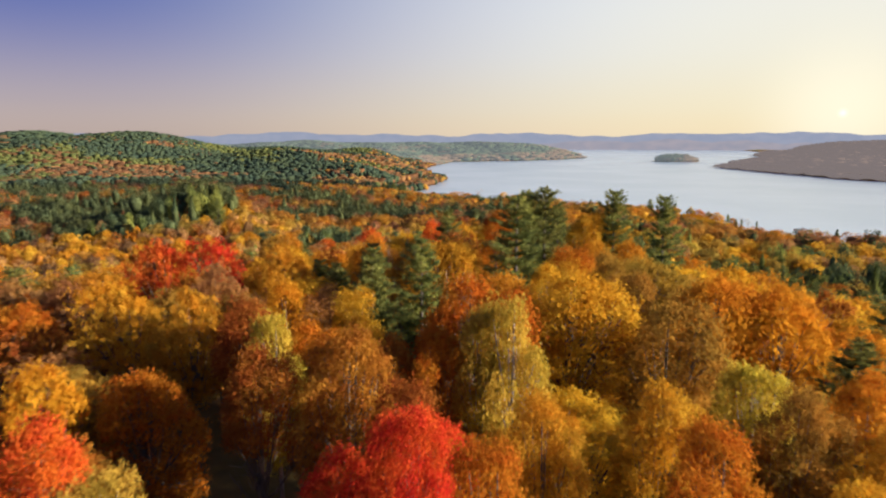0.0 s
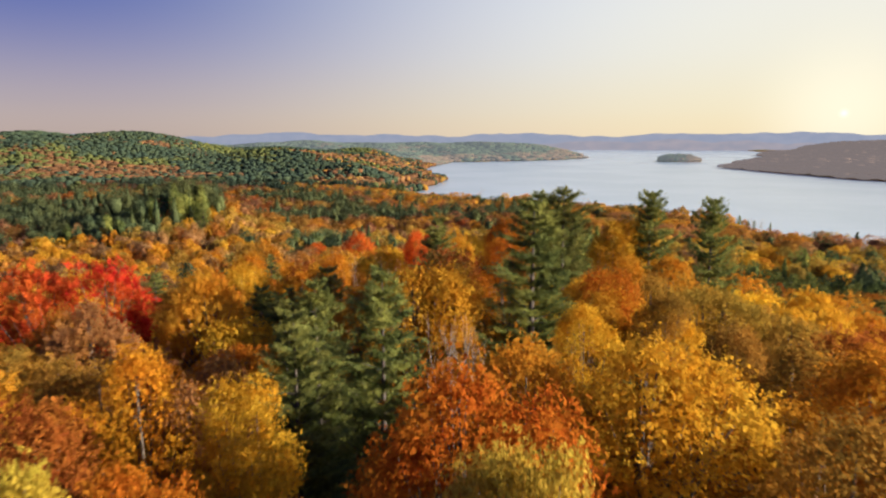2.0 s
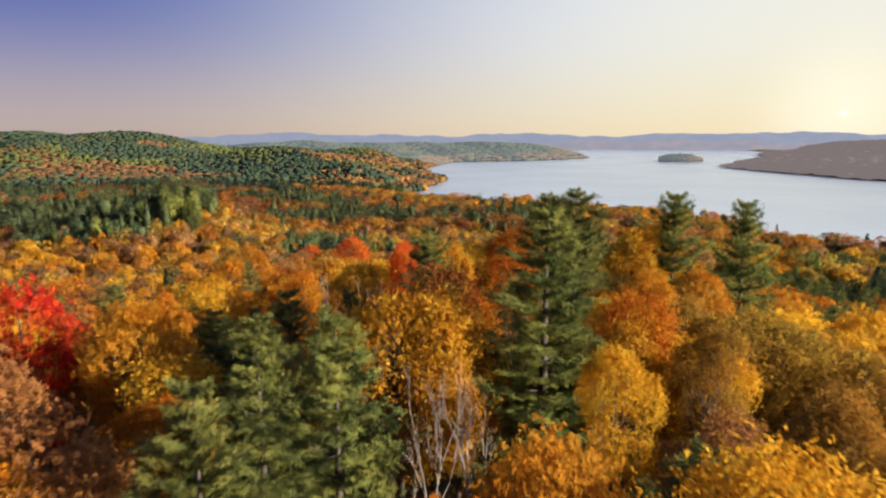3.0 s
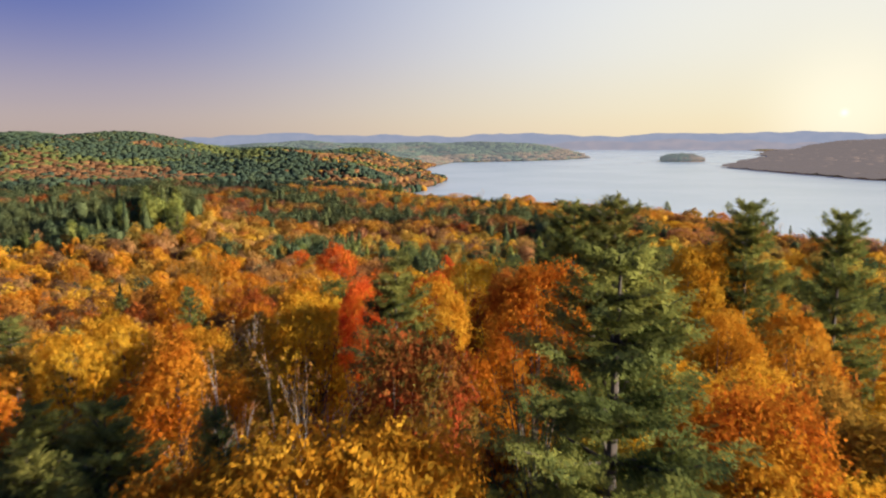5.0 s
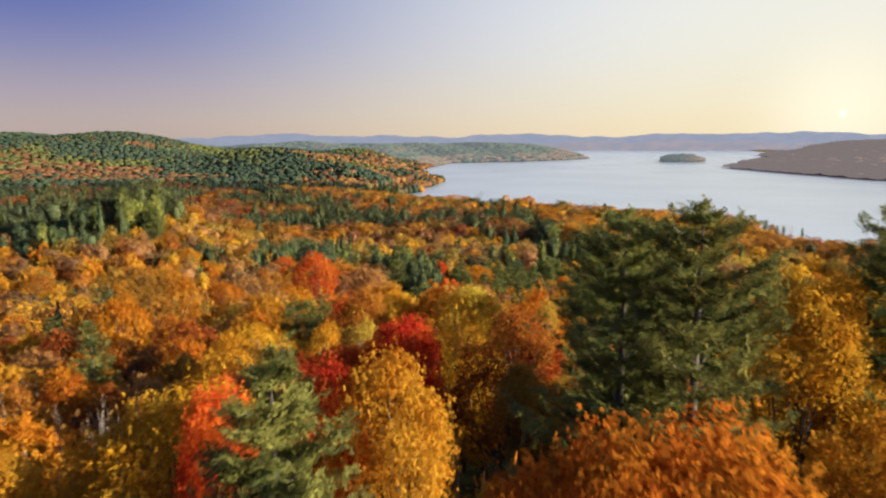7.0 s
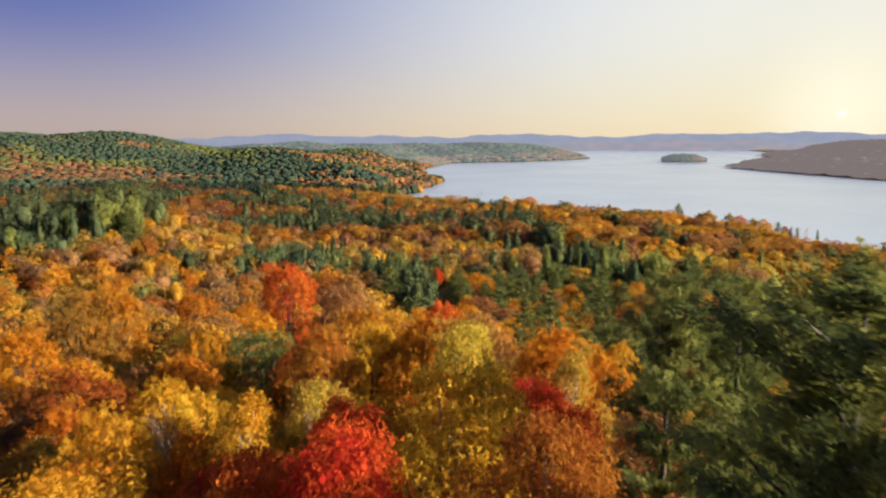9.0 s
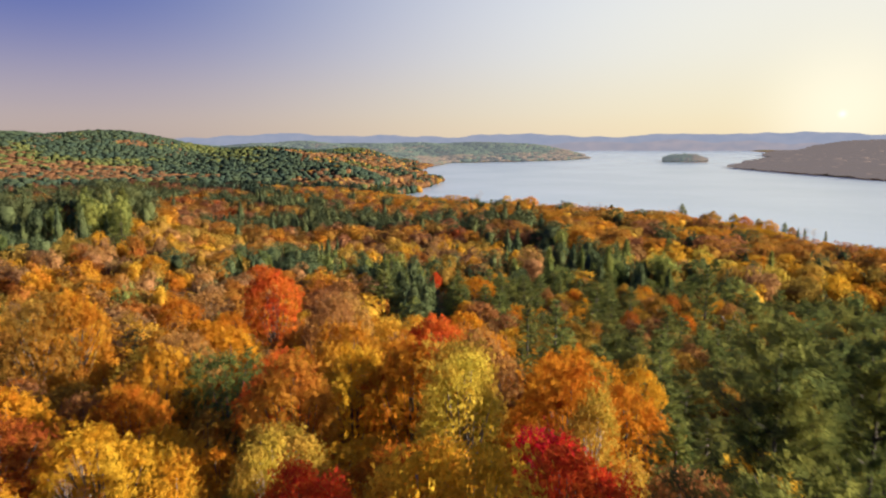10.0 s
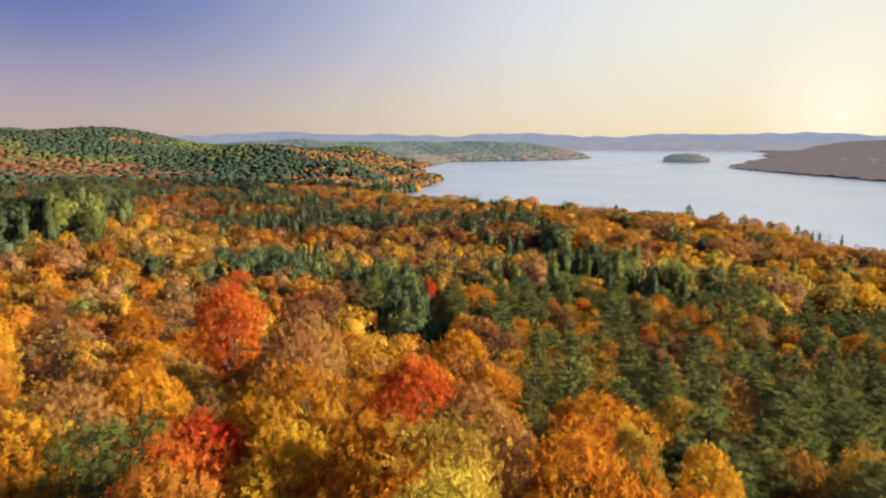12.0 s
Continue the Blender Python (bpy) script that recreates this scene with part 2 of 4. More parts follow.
def lake_distance(x, y):
    """Metres to the shore, above zero on land."""
    poly = np.array(LAKE, float)
    best, inside = np.full(x.shape, 1e9), np.zeros(x.shape, bool)
    for (ax, ay), (bx, by) in zip(poly, np.roll(poly, -1, 0)):
        dx, dy = bx - ax, by - ay
        t = np.clip(((x - ax) * dx + (y - ay) * dy) / (dx * dx + dy * dy), 0, 1)
        best = np.minimum(best, np.hypot(x - ax - t * dx, y - ay - t * dy))
        if dy:
            inside ^= ((ay > y) != (by > y)) & (x < dx * (y - ay) / dy + ax)
    away = np.where(inside, -best, best) + 6 * np.sin(x / 17 + np.sin(y / 23)) * np.sin(y / 19)
    ix, iy, ia, ib = ISLAND
    isle = (1 - np.hypot((x - ix) / ia, (y - iy) / ib)) * ib
    return np.maximum(away, isle)


def land(x, y):
    """Height of the ground."""
    x, y = np.asarray(x, float), np.asarray(y, float)
    r = np.hypot(x * np.where(x > 0, 1.5, 1.1), np.maximum(y, 0))
    h = 37 + 41 * np.exp(-(r / 192) ** 2.3)
    for hx, hy, up, sx, sy in HILLS:
        h = h + up * np.exp(-((x - hx) / sx) ** 2 - ((y - hy) / sy) ** 2)
    h = h + 4 / (1 + np.exp((x + 120) / 40)) * (y > -400)
    h = h + 2.0 * np.sin(x / 61 + 1) * np.sin(y / 53) * np.clip(r / 300, 0, 1)
    h = h + 4.0 * np.sin(x / 47 + 0.6 * np.sin(y / 80)) * np.sin(y / 110 + x / 140) * np.clip((y - 850) / 200, 0, 1)
    d = lake_distance(x, y)
    near = np.clip(d / 90, 0, 1)
    return np.where(d > 0, WATER + 0.8 + (h - WATER - 0.8) * (near * near * (3 - 2 * near)) + 1.2 * np.clip(d / 8, 0, 1) * (1 - near), WATER - np.minimum(-d * 0.12, 6))


def mesh_of(name, verts, faces, mats, index=None, smooth=False):
    """A mesh from arrays; all faces have as many corners."""
    me = bpy.data.meshes.new(name)
    verts, faces = np.asarray(verts, np.float32), np.asarray(faces, np.int32)
    me.vertices.add(len(verts))
    me.vertices.foreach_set("co", verts.ravel())
    me.loops.add(faces.size)
    me.loops.foreach_set("vertex_index", faces.ravel())
    me.polygons.add(len(faces))
    me.polygons.foreach_set("loop_start", np.arange(0, faces.size, faces.shape[1], dtype=np.int32))
    for m in mats:
        me.materials.append(MATS[m])
    if index is not None:
        me.polygons.foreach_set("material_index", np.asarray(index, np.int32))
    me.polygons.foreach_set("use_smooth", np.full(len(faces), smooth))
    me.update(calc_edges=True)
    return me


def sheet_faces(nx, ny):
    i, j = np.meshgrid(np.arange(nx - 1), np.arange(ny - 1))
    a = (j * nx + i).ravel()
    return np.stack([a, a + 1, a + nx + 1, a + nx], 1)


def build_ground():
    u = np.linspace(-1, 1, 300)
    xs = 20 + 3600 * np.sinh(3.2 * u) / math.sinh(3.2)
    v = np.linspace(0, 1, 320)
    ys = -500 + 5400 * (0.35 * v + 0.65 * v ** 2.2)
    x, y = np.meshgrid(xs, ys)
    me = mesh_of("ground", np.stack([x.ravel(), y.ravel(), land(x, y).ravel()], 1), sheet_faces(300, 320), ["forest_floor"], smooth=True)
    tagged(new("ground", me), "wooded hills covered in brown leaf litter", "ground", kind="structure")
    w = mesh_of("lake_water", [(-400, 150, WATER), (3600, 150, WATER), (3600, 4900, WATER), (-400, 4900, WATER)], [(0, 1, 2, 3)], ["lake_water"])
    tagged(new("water", w), "calm pale blue lake with light ripples", "lake", kind="structure")


build_ground()


def build_ridge(mat, label, far, low, up, seed, az0, az1):
    """A far mountain ridge: a strip of slope along an arc round the lake, with a rising and falling crest."""
    az = np.radians(np.linspace(az0, az1, 260))
    crest = np.zeros(260)
    for k, (size, step) in enumerate(((0.8, 7), (0.6, 17), (0.35, 41), (0.15, 90))):
        crest += [size * noise.noise((a * step, seed, k)) for a in az]
    edge = np.clip(np.minimum(az - az[0], az[-1] - az) / 0.06, 0, 1)
    top = low + up * (0.55 + 0.45 * crest / 0.8) * edge
    rows = []
    for back, f in ((0, 0.0), (40, 0.45), (80, 0.8), (130, 1.0), (180, 0.55)):
        d = far + back
        rows.append(np.stack([np.sin(az) * d, np.cos(az) * d, WATER - 2 + (top - WATER + 2) * f], 1))
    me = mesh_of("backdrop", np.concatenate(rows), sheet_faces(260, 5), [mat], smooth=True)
    tagged(new("backdrop", me), label, "mountains", kind="structure")


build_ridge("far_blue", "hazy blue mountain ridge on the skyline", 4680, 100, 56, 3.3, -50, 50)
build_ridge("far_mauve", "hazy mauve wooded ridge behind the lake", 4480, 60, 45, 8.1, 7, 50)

# ---- trees ----
RNG = np.random.default_rng(7)


def unit(v):
    return v / np.maximum(np.linalg.norm(v, axis=-1, keepdims=True), 1e-9)


def blades(pos, normal, along, length, width):
    """Leaf blades: a diamond at each place, lying across its normal, its long axis near `along`."""
    a = unit(along - normal * (along * normal).sum(1, keepdims=True))
    b = np.cross(normal, a)
    l, w = length[:, None] / 2, width[:, None] / 2
    v = np.stack([pos - a * l, pos + b * w + a * l * 0.1, pos + a * l, pos - b * w + a * l * 0.1], 1).reshape(-1, 3)
    return v, np.arange(len(v)).reshape(-1, 4)


def tube(points, radii, sides=5):
    """A tapered limb along points, as quads."""
    p, r = np.asarray(points, float), np.asarray(radii, float)
    d = unit(np.gradient(p, axis=0))
    u = unit(np.cross(d, np.where(np.abs(d[:, 2:]) > 0.9, (1.0, 0, 0), (0, 0, 1.0))))
    w = np.cross(d, u)
    ang = np.arange(sides) * 2 * math.pi / sides
    v = (p[:, None] + r[:, None, None] * (u[:, None] * np.cos(ang)[None, :, None] + w[:, None] * np.sin(ang)[None, :, None])).reshape(-1, 3)
    i, j = np.meshgrid(np.arange(len(p) - 1), np.arange(sides), indexing="ij")
    k = (j + 1) % sides
    return v, np.stack([i * sides + j, i * sides + k, (i + 1) * sides + k, (i + 1) * sides + j], -1).reshape(-1, 4)


def join(pieces):
    vs, fs, n = [], [], 0
    for v, f in pieces:
        vs.append(v)
        fs.append(f + n)
        n += len(v)
    return np.concatenate(vs), np.concatenate(fs)


def broadleaf(rng, count, leaf, lobes=17, slim=1.0, twigs=2, high=14.0, wide=4.0, bulk=1.0):
    """Trunk with limbs, and a crown of leaf clumps grouped in uneven lobes."""
    mid, half = 0.62 * high, 0.36 * high
    d = unit(rng.normal(size=(lobes, 3)) + (0, 0, 0.25))
    reach = rng.uniform(0.42, 0.80, (lobes, 1)) / bulk ** 0.7
    centre = d * reach * (wide * slim, wide * slim, half) + (0, 0, mid)
    centre[0] = (0, 0, mid + half * 0.62)
    size = rng.uniform(0.26, 0.46, lobes) * wide * slim ** 0.5 * bulk
    size[0] *= 0.9
    pos, nor = np.zeros((0, 3)), np.zeros((0, 3))
    while len(pos) < count:
        pick = rng.choice(lobes, count, p=size ** 2 / (size ** 2).sum())
        out = unit(rng.normal(size=(count, 3)) + 0.55 * unit(centre[pick] - (0, 0, mid - 0.5)))
        p = centre[pick] + out * size[pick][:, None] * (rng.uniform(0.55, 1.1, (count, 1)) + 0.35 * rng.random((count, 1)) ** 5) * (1, 1, 1.15)
        near = np.linalg.norm((p[:, None] - centre[None]) / size[None, :, None], axis=2)
        near[np.arange(count), pick] = 9
        keep = near.min(1) > 0.72
        pos, nor = np.concatenate([pos, p[keep]]), np.concatenate([nor, out[keep]])
    pos, nor = pos[:count], nor[:count]
    scale = rng.uniform(0.6, 1.35, count) * leaf
    aim = 0.8 * nor + 0.5 * rng.normal(size=(count, 3)) + (0, 0, 0.45)
    crown = blades(pos, unit(0.6 * nor + 0.55 * rng.normal(size=(count, 3))), aim, scale * 1.35, scale)
    fork = 0.38 * high
    wood = [tube([(0, 0, -1.5), (0.05, 0, fork * 0.5), (0.1, 0.05, fork), (0.05, 0.1, mid), (0, 0, mid + half * 0.8)], [0.26, 0.2, 0.17, 0.11, 0.03], 6)]
    for c, s in zip(centre[1:], size[1:]):
        root = np.array((0.05, 0.05, rng.uniform(0.8, 1.25) * fork))
        bend = (root + c) / 2 + (0, 0, -0.12 * np.linalg.norm(c[:2]))
        wood.append(tube([root, bend, c, c + unit(c - bend) * s * 0.8], [0.10, 0.07, 0.04, 0.012], 4))
        for _ in range(twigs):
            e = c + unit(rng.normal(size=3) + unit(c - bend)) * s * 0.95
            wood.append(tube([bend + (c - bend) * 0.6, (bend + e) / 2 + rng.normal(size=3) * 0.1, e], [0.045, 0.03, 0.008], 3))
    return join(wood), crown


def conifer(rng, dense, high=18.0, wide=3.6, lift=0.22, bare=0.22, gap=0.75, ragged=0.45, power=0.85, tuft=0.55):
    """Straight trunk with whorls of limbs; needle tufts lie in flat sprays along each limb."""
    wood, pos, aim = [tube([(0, 0, -1.5), (0, 0, high * 0.5), (0.05, 0, high * 0.99)], [0.30, 0.19, 0.02], 6)], [], []
    z = bare * high
    while z < high * 0.985:
        f = (z / high - bare) / (1 - bare)
        length = wide * (1 - f) ** power * (0.55 + 0.45 * min(1, f * 4 + 0.4)) + 0.25
        limbs = rng.integers(4, 6)
        turn = rng.uniform(0, 6.28)
        for k in range(limbs):
            a = turn + k * 6.283 / limbs + rng.normal() * 0.25
            l = length * rng.uniform(1 - ragged, 1.12)
            up = lift + 0.5 * f + rng.normal() * 0.08
            tip = np.array((math.cos(a) * l, math.sin(a) * l, l * up))
            bow = tip * 0.5 + (0, 0, -0.08 * l)
            base = np.array((0, 0, z))
            wood.append(tube([base, base + bow, base + tip], [0.05 + 0.008 * l, 0.035, 0.01], 3))
            n = max(4, int(dense * l))
            s = rng.uniform(0.12, 1.05, n) ** 0.8
            side = np.array((-math.sin(a), math.cos(a), 0))
            p = base + tip * s[:, None] + (bow - tip * 0.5) * (4 * s * (1 - s))[:, None]
            p = p + side * (rng.normal(size=(n, 1)) * 0.20 * l * (0.4 + s[:, None])) + rng.normal(size=(n, 3)) * (0.08, 0.08, 0.06 + 0.015 * l)
            pos.append(p)
            aim.append(unit(tip)[None] + side * rng.normal(size=(n, 1)) * 0.6 + (0, 0, 0.35))
        z += gap * rng.uniform(0.75, 1.25) * (1 - 0.45 * f)
    pos, aim = np.concatenate(pos), unit(np.concatenate(aim))
    n = len(pos)
    nor = unit(np.array((0, 0, 0.9)) + 0.55 * rng.normal(size=(n, 3)))
    size = rng.uniform(0.7, 1.3, n) * tuft
    return join(wood), blades(pos, nor, aim, size * 1.25, size * 0.55)


def leafless(rng, high=12.0):
    """Bare crown: limbs fork three times into fine twigs; a few dry leaves hang on."""
    wood, tips = [], []

    def grow(start, way, length, thick, level):
        end = start + way * length
        mid = (start + end) / 2 + rng.normal(size=3) * length * 0.05
        wood.append(tube([start, mid, end], [thick, thick * 0.8, thick * 0.5], 5 if level == 0 else 3))
        if level == 3:
            tips.append(end)
            return
        for k in range(5 if level == 0 else 4):
            s = rng.uniform(0.45, 1.0)
            w = unit(way + rng.normal(size=3) * (0.34 if level else 0.30) + (0, 0, 0.22))
            grow(start + (end - start) * s, w, length * rng.uniform(0.45, 0.68), thick * 0.5, level + 1)

    grow(np.array((0, 0, -1.0)), np.array((0, 0, 1.0)), high * 0.55, 0.115, 0)
    tips = np.array(tips)
    tips = tips[rng.random(len(tips)) < 0.9]
    p = np.repeat(tips, 3, 0) + rng.normal(size=(3 * len(tips), 3)) * 0.3
    n = len(p)
    s = rng.uniform(0.10, 0.24, n)
    return join(wood), blades(p, unit(rng.normal(size=(n, 3))), rng.normal(size=(n, 3)), s * 1.3, s)


SHAPES = {}


def add_shape(key, made, bark):
    (wv, wf), (cv, cf) = made
    top, reach = cv[:, 2].max(), np.percentile(np.hypot(cv[:, 0], cv[:, 1]), 97)
    SHAPES[key] = (mesh_of(key + "_trunk", wv, wf, [bark], smooth=True), mesh_of(key + "_crown", cv, cf, ["gold"]), top, reach)


for k in range(4):
    add_shape(f"maple_fine_{k}", broadleaf(RNG, 13500, 0.225, 20 + 2 * k), "bark")
    add_shape(f"maple_{k}", broadleaf(RNG, 2300, 0.50, 18 + 2 * k, 1.0, 0, bulk=1.22), "bark")
for k in range(2):
    add_shape(f"aspen_{k}", broadleaf(RNG, 8000, 0.235, 15, 0.75), "pale_bark")
    add_shape(f"bare_{k}", leafless(RNG), "pale_bark")
    add_shape(f"pine_{k}", conifer(RNG, 46, 18, 4.4 - 0.4 * k, 0.10 + 0.08 * k, 0.12 + 0.06 * k, 1.05 + 0.1 * k, 0.58, 0.60 - 0.10 * k, 0.54), "pine_bark")
    add_shape(f"pine_far_{k}", conifer(RNG, 18, 18, 4.2, 0.12, 0.16, 1.4, 0.60, 0.55, 0.85), "pine_bark")
    add_shape(f"spruce_{k}", conifer(RNG, 17, 15, 4.2, -0.02, 0.08, 1.05, 0.35, 0.8, 0.72), "pine_bark")

TONE = {
    "gold": "golden yellow", "yellow": "bright yellow", "orange": "orange", "rust": "rusty brown", "red": "orange red",
    "crimson": "bright crimson", "lime": "pale yellow-green", "olive": "olive and gold", "tan": "dry tan",
    "brownred": "green and red", "russet": "russet brown", "umber": "dull brown", "green": "dark green", "conifer": "dark green",
}
KIND = {
    "maple": ("maple_tree", "{} autumn maple in full leaf on the wooded hill"),
    "oak": ("oak_tree", "broad oak with {} autumn leaves on the wooded hill"),
    "beech": ("beech_tree", "thinning beech with {} autumn leaves among the maples"),
    "ash": ("ash_tree", "rounded ash with {} autumn leaves on the wooded hill"),
    "aspen": ("aspen_tree", "slim pale-barked aspen with {} autumn leaves"),
    "bare": ("bare_tree", "nearly leafless tree with grey branches and {} leaves"),
    "pine": ("white_pine", "tall white pine with {} ragged tiers of needles"),
    "spruce": ("spruce_tree", "cone-shaped spruce with {} needles among autumn trees"),
}
LEAFY = ("maple", "oak", "beech", "ash")
SPECIES = {"gold": "ash", "umber": "oak", "rust": "oak", "brownred": "oak", "olive": "oak", "green": "oak", "russet": "oak", "tan": "beech", "lime": "aspen"}
FIRST = {}
PLANTED = []


def off_path(x, y):
    """Metres from the line of flight."""
    s = np.clip((x * 6.5 + y * 105.6) / (6.5 ** 2 + 105.6 ** 2), 0, 1)
    return np.hypot(x - 6.5 * s, y - 105.6 * s)


def plant(kind, tone, x, y, high, wide, fine):
    """One tree: trunk and crown under an empty at its foot."""
    if kind in ("maple", "birch"):
        kind = "aspen" if kind == "birch" else SPECIES.get(tone, "maple")
    shape = "maple_fine_" if kind in LEAFY and fine else "maple_" if kind in LEAFY else "pine_far_" if kind == "pine" and off_path(x, y) > 34 else kind + "_"
    key = shape + str(RNG.integers(4 if "maple" in shape else 2))
    if kind == "pine":
        key = shape + ("1" if high > 20.5 else "0")
    trunk, crown, top, reach = SHAPES[key]
    m = Matrix.Translation((x, y, float(land(x, y)))) @ Matrix.Rotation(RNG.uniform(0, 6.28), 4, "Z") @ Matrix.Diagonal((wide / reach, wide / reach, high / top, 1))
    PLANTED.append((x, y, wide))
    if (key, kind, tone) in FIRST:
        first = FIRST[key, kind, tone]
        ob = copy_thing(first, m @ Matrix.Diagonal((*(1 / s for s in first.scale), 1)))
    else:
        name = KIND[kind][0]
        ob = FIRST[key, kind, tone] = tagged(new(name), "", "tree", name.replace("_", " ") + "s of the wood")
        for part_name, me in (("trunk", trunk), ("crown", crown)):
            p = new(part_name, me)
            p.parent = ob
        p.material_slots[0].link = "OBJECT"
        p.material_slots[0].material = MATS[tone]
        ob.matrix_basis = m
    words = KIND[kind][1].format(TONE[tone])
    tagged(ob, words.replace("on the wooded hill", "near the lake shore").replace("among the maples", "beside the lake").replace("among autumn trees", "beside the lake") if y > 390 else words)
    if kind in LEAFY:
        # a slim tree keeps a short crown at the top of its trunk
        deep = min(1.0, max(0.5, 1.2 * (wide / reach) / (high / top)))
        for p in ob.children:
            if p.name.startswith("crown"):
                p.matrix_basis = Matrix.Translation((0, 0, top * (1 - deep))) @ Matrix.Diagonal((1, 1, deep, 1))
    return ob


# kind, leaf colour, x, y, height, crown radius
STAND_A = [
    ("maple", "gold", 12.5, 18.3, 12.5, 1.9),
    ("maple", "lime", -10.4, 18.4, 12.5, 1.9),
    ("maple", "crimson", -0.9, 18.9, 14.2, 1.5),
    ("maple", "orange", 1.8, 20.2, 12.5, 1.9),
    ("maple", "crimson", -3.2, 20.5, 12.4, 2.0),
    ("maple", "orange", 10.1, 22.0, 12.5, 1.9),
    ("maple", "crimson", -14.9, 22.3, 12.5, 1.9),
    ("maple", "crimson", -1.0, 23.2, 12.5, 1.9),
    ("maple", "gold", 3.9, 24.4, 12.5, 1.9),
    ("maple", "rust", -2.0, 26.6, 12.5, 1.9),
    ("maple", "olive", 15.4, 26.8, 12.5, 1.9),
    ("maple", "gold", 9.3, 26.8, 12.5, 1.9),
    ("maple", "rust", -4.4, 29.3, 14.3, 2.6),
    ("maple", "orange", -18.8, 29.6, 12.5, 1.9),
    ("maple", "rust", -8.8, 29.7, 13.3, 2.0),
    ("maple", "lime", 14.9, 29.8, 12.5, 1.9),
    ("maple", "orange", 20.8, 30.4, 12.5, 1.9),
    ("birch", "lime", 3.6, 32.1, 15.0, 1.9),
    ("maple", "orange", -0.3, 33.2, 13.0, 1.5),
    ("maple", "rust", -2.6, 33.5, 12.7, 2.4),
    ("birch", "lime", 2.0, 33.5, 14.2, 1.9),
    ("birch", "lime", -8.9, 33.8, 13.7, 1.8),
    ("maple", "orange", -7.6, 35.7, 13.1, 2.2),
    ("maple", "olive", 13.2, 37.2, 14.1, 3.4),
]
STAND_B = [
    ("maple", "orange", 1.6, 37.5, 15.7, 4.0),
    ("maple", "rust", -11.4, 38.1, 13.5, 2.6),
    ("maple", "gold", -5.0, 39.6, 14.0, 1.9),
    ("maple", "gold", 8.2, 41.2, 15.6, 4.2),
    ("maple", "gold", -17.0, 42.6, 13.8, 3.0),
    ("maple", "gold", 4.6, 43.0, 15.0, 3.0),
    ("maple", "gold", -10.7, 43.3, 14.0, 2.6),
    ("maple", "orange", 23.1, 43.4, 14.9, 3.6),
    ("maple", "gold", 11.2, 43.6, 13.8, 3.4),
    ("maple", "orange", 18.8, 44.0, 14.9, 3.6),
    ("pine", "conifer", -4.9, 44.9, 15.1, 2.8),
    ("maple", "tan", -8.0, 45.2, 13.5, 2.4),
    ("maple", "gold", -22.3, 45.3, 13.3, 3.4),
    ("pine", "conifer", -1.6, 47.6, 16.4, 3.2),
    ("maple", "olive", -14.6, 47.8, 12.4, 2.6),
    ("birch", "lime", 5.1, 47.8, 11.5, 2.3),
    ("maple", "olive", 14.6, 48.3, 14.0, 1.9),
    ("maple", "olive", -21.7, 52.1, 12.5, 4.1),
    ("maple", "orange", 27.5, 52.7, 12.5, 3.0),
    ("pine", "conifer", -5.8, 53.9, 15.1, 3.0),
    ("bare", "tan", 1.2, 54.0, 13.4, 2.4),
    ("bare", "tan", 3.0, 55.0, 12.8, 2.2),
    ("maple", "gold", 9.1, 55.2, 14.0, 1.9),
    ("maple", "olive", 21.2, 55.3, 12.5, 4.1),
]
STAND_C = [
    ("maple", "tan", -20.6, 58.1, 14.0, 3.3),
    ("maple", "gold", -0.5, 59.6, 15.4, 3.4),
    ("maple", "gold", -31.3, 59.6, 12.5, 3.7),
    ("maple", "rust", 27.7, 59.8, 12.5, 3.9),
    ("maple", "gold", -4.2, 60.2, 14.3, 2.0),
    ("maple", "gold", 2.4, 61.0, 15.2, 3.2),
    ("maple", "olive", 15.7, 61.0, 14.0, 1.9),
    ("pine", "conifer", 6.9, 61.3, 19.5, 4.7),
    ("spruce", "conifer", -3.4, 62.8, 15.1, 2.2),
    ("pine", "conifer", -6.9, 63.8, 14.8, 3.0),
    ("maple", "gold", 12.2, 64.6, 13.8, 2.8),
    ("maple", "olive", 26.2, 65.0, 12.5, 3.6),
    ("maple", "yellow", -16.0, 65.0, 14.6, 3.3),
    ("maple", "red", -28.5, 66.0, 15.8, 3.6),
    ("pine", "conifer", -11.0, 66.3, 12.6, 2.8),
    ("bare", "tan", -1.6, 66.5, 13.5, 2.0),
    ("maple", "orange", 12.6, 66.6, 14.9, 3.2),
    ("bare", "tan", -5.6, 66.8, 13.7, 2.0),
    ("maple", "crimson", -24.0, 66.8, 15.9, 3.2),
    ("maple", "olive", 21.1, 68.6, 13.9, 4.0),
    ("bare", "tan", -2.7, 69.3, 15.2, 2.2),
    ("maple", "brownred", 0.9, 69.6, 16.0, 3.2),
    ("bare", "tan", -4.5, 69.7, 15.0, 2.4),
    ("maple", "olive", 17.5, 70.0, 14.2, 3.0),
]
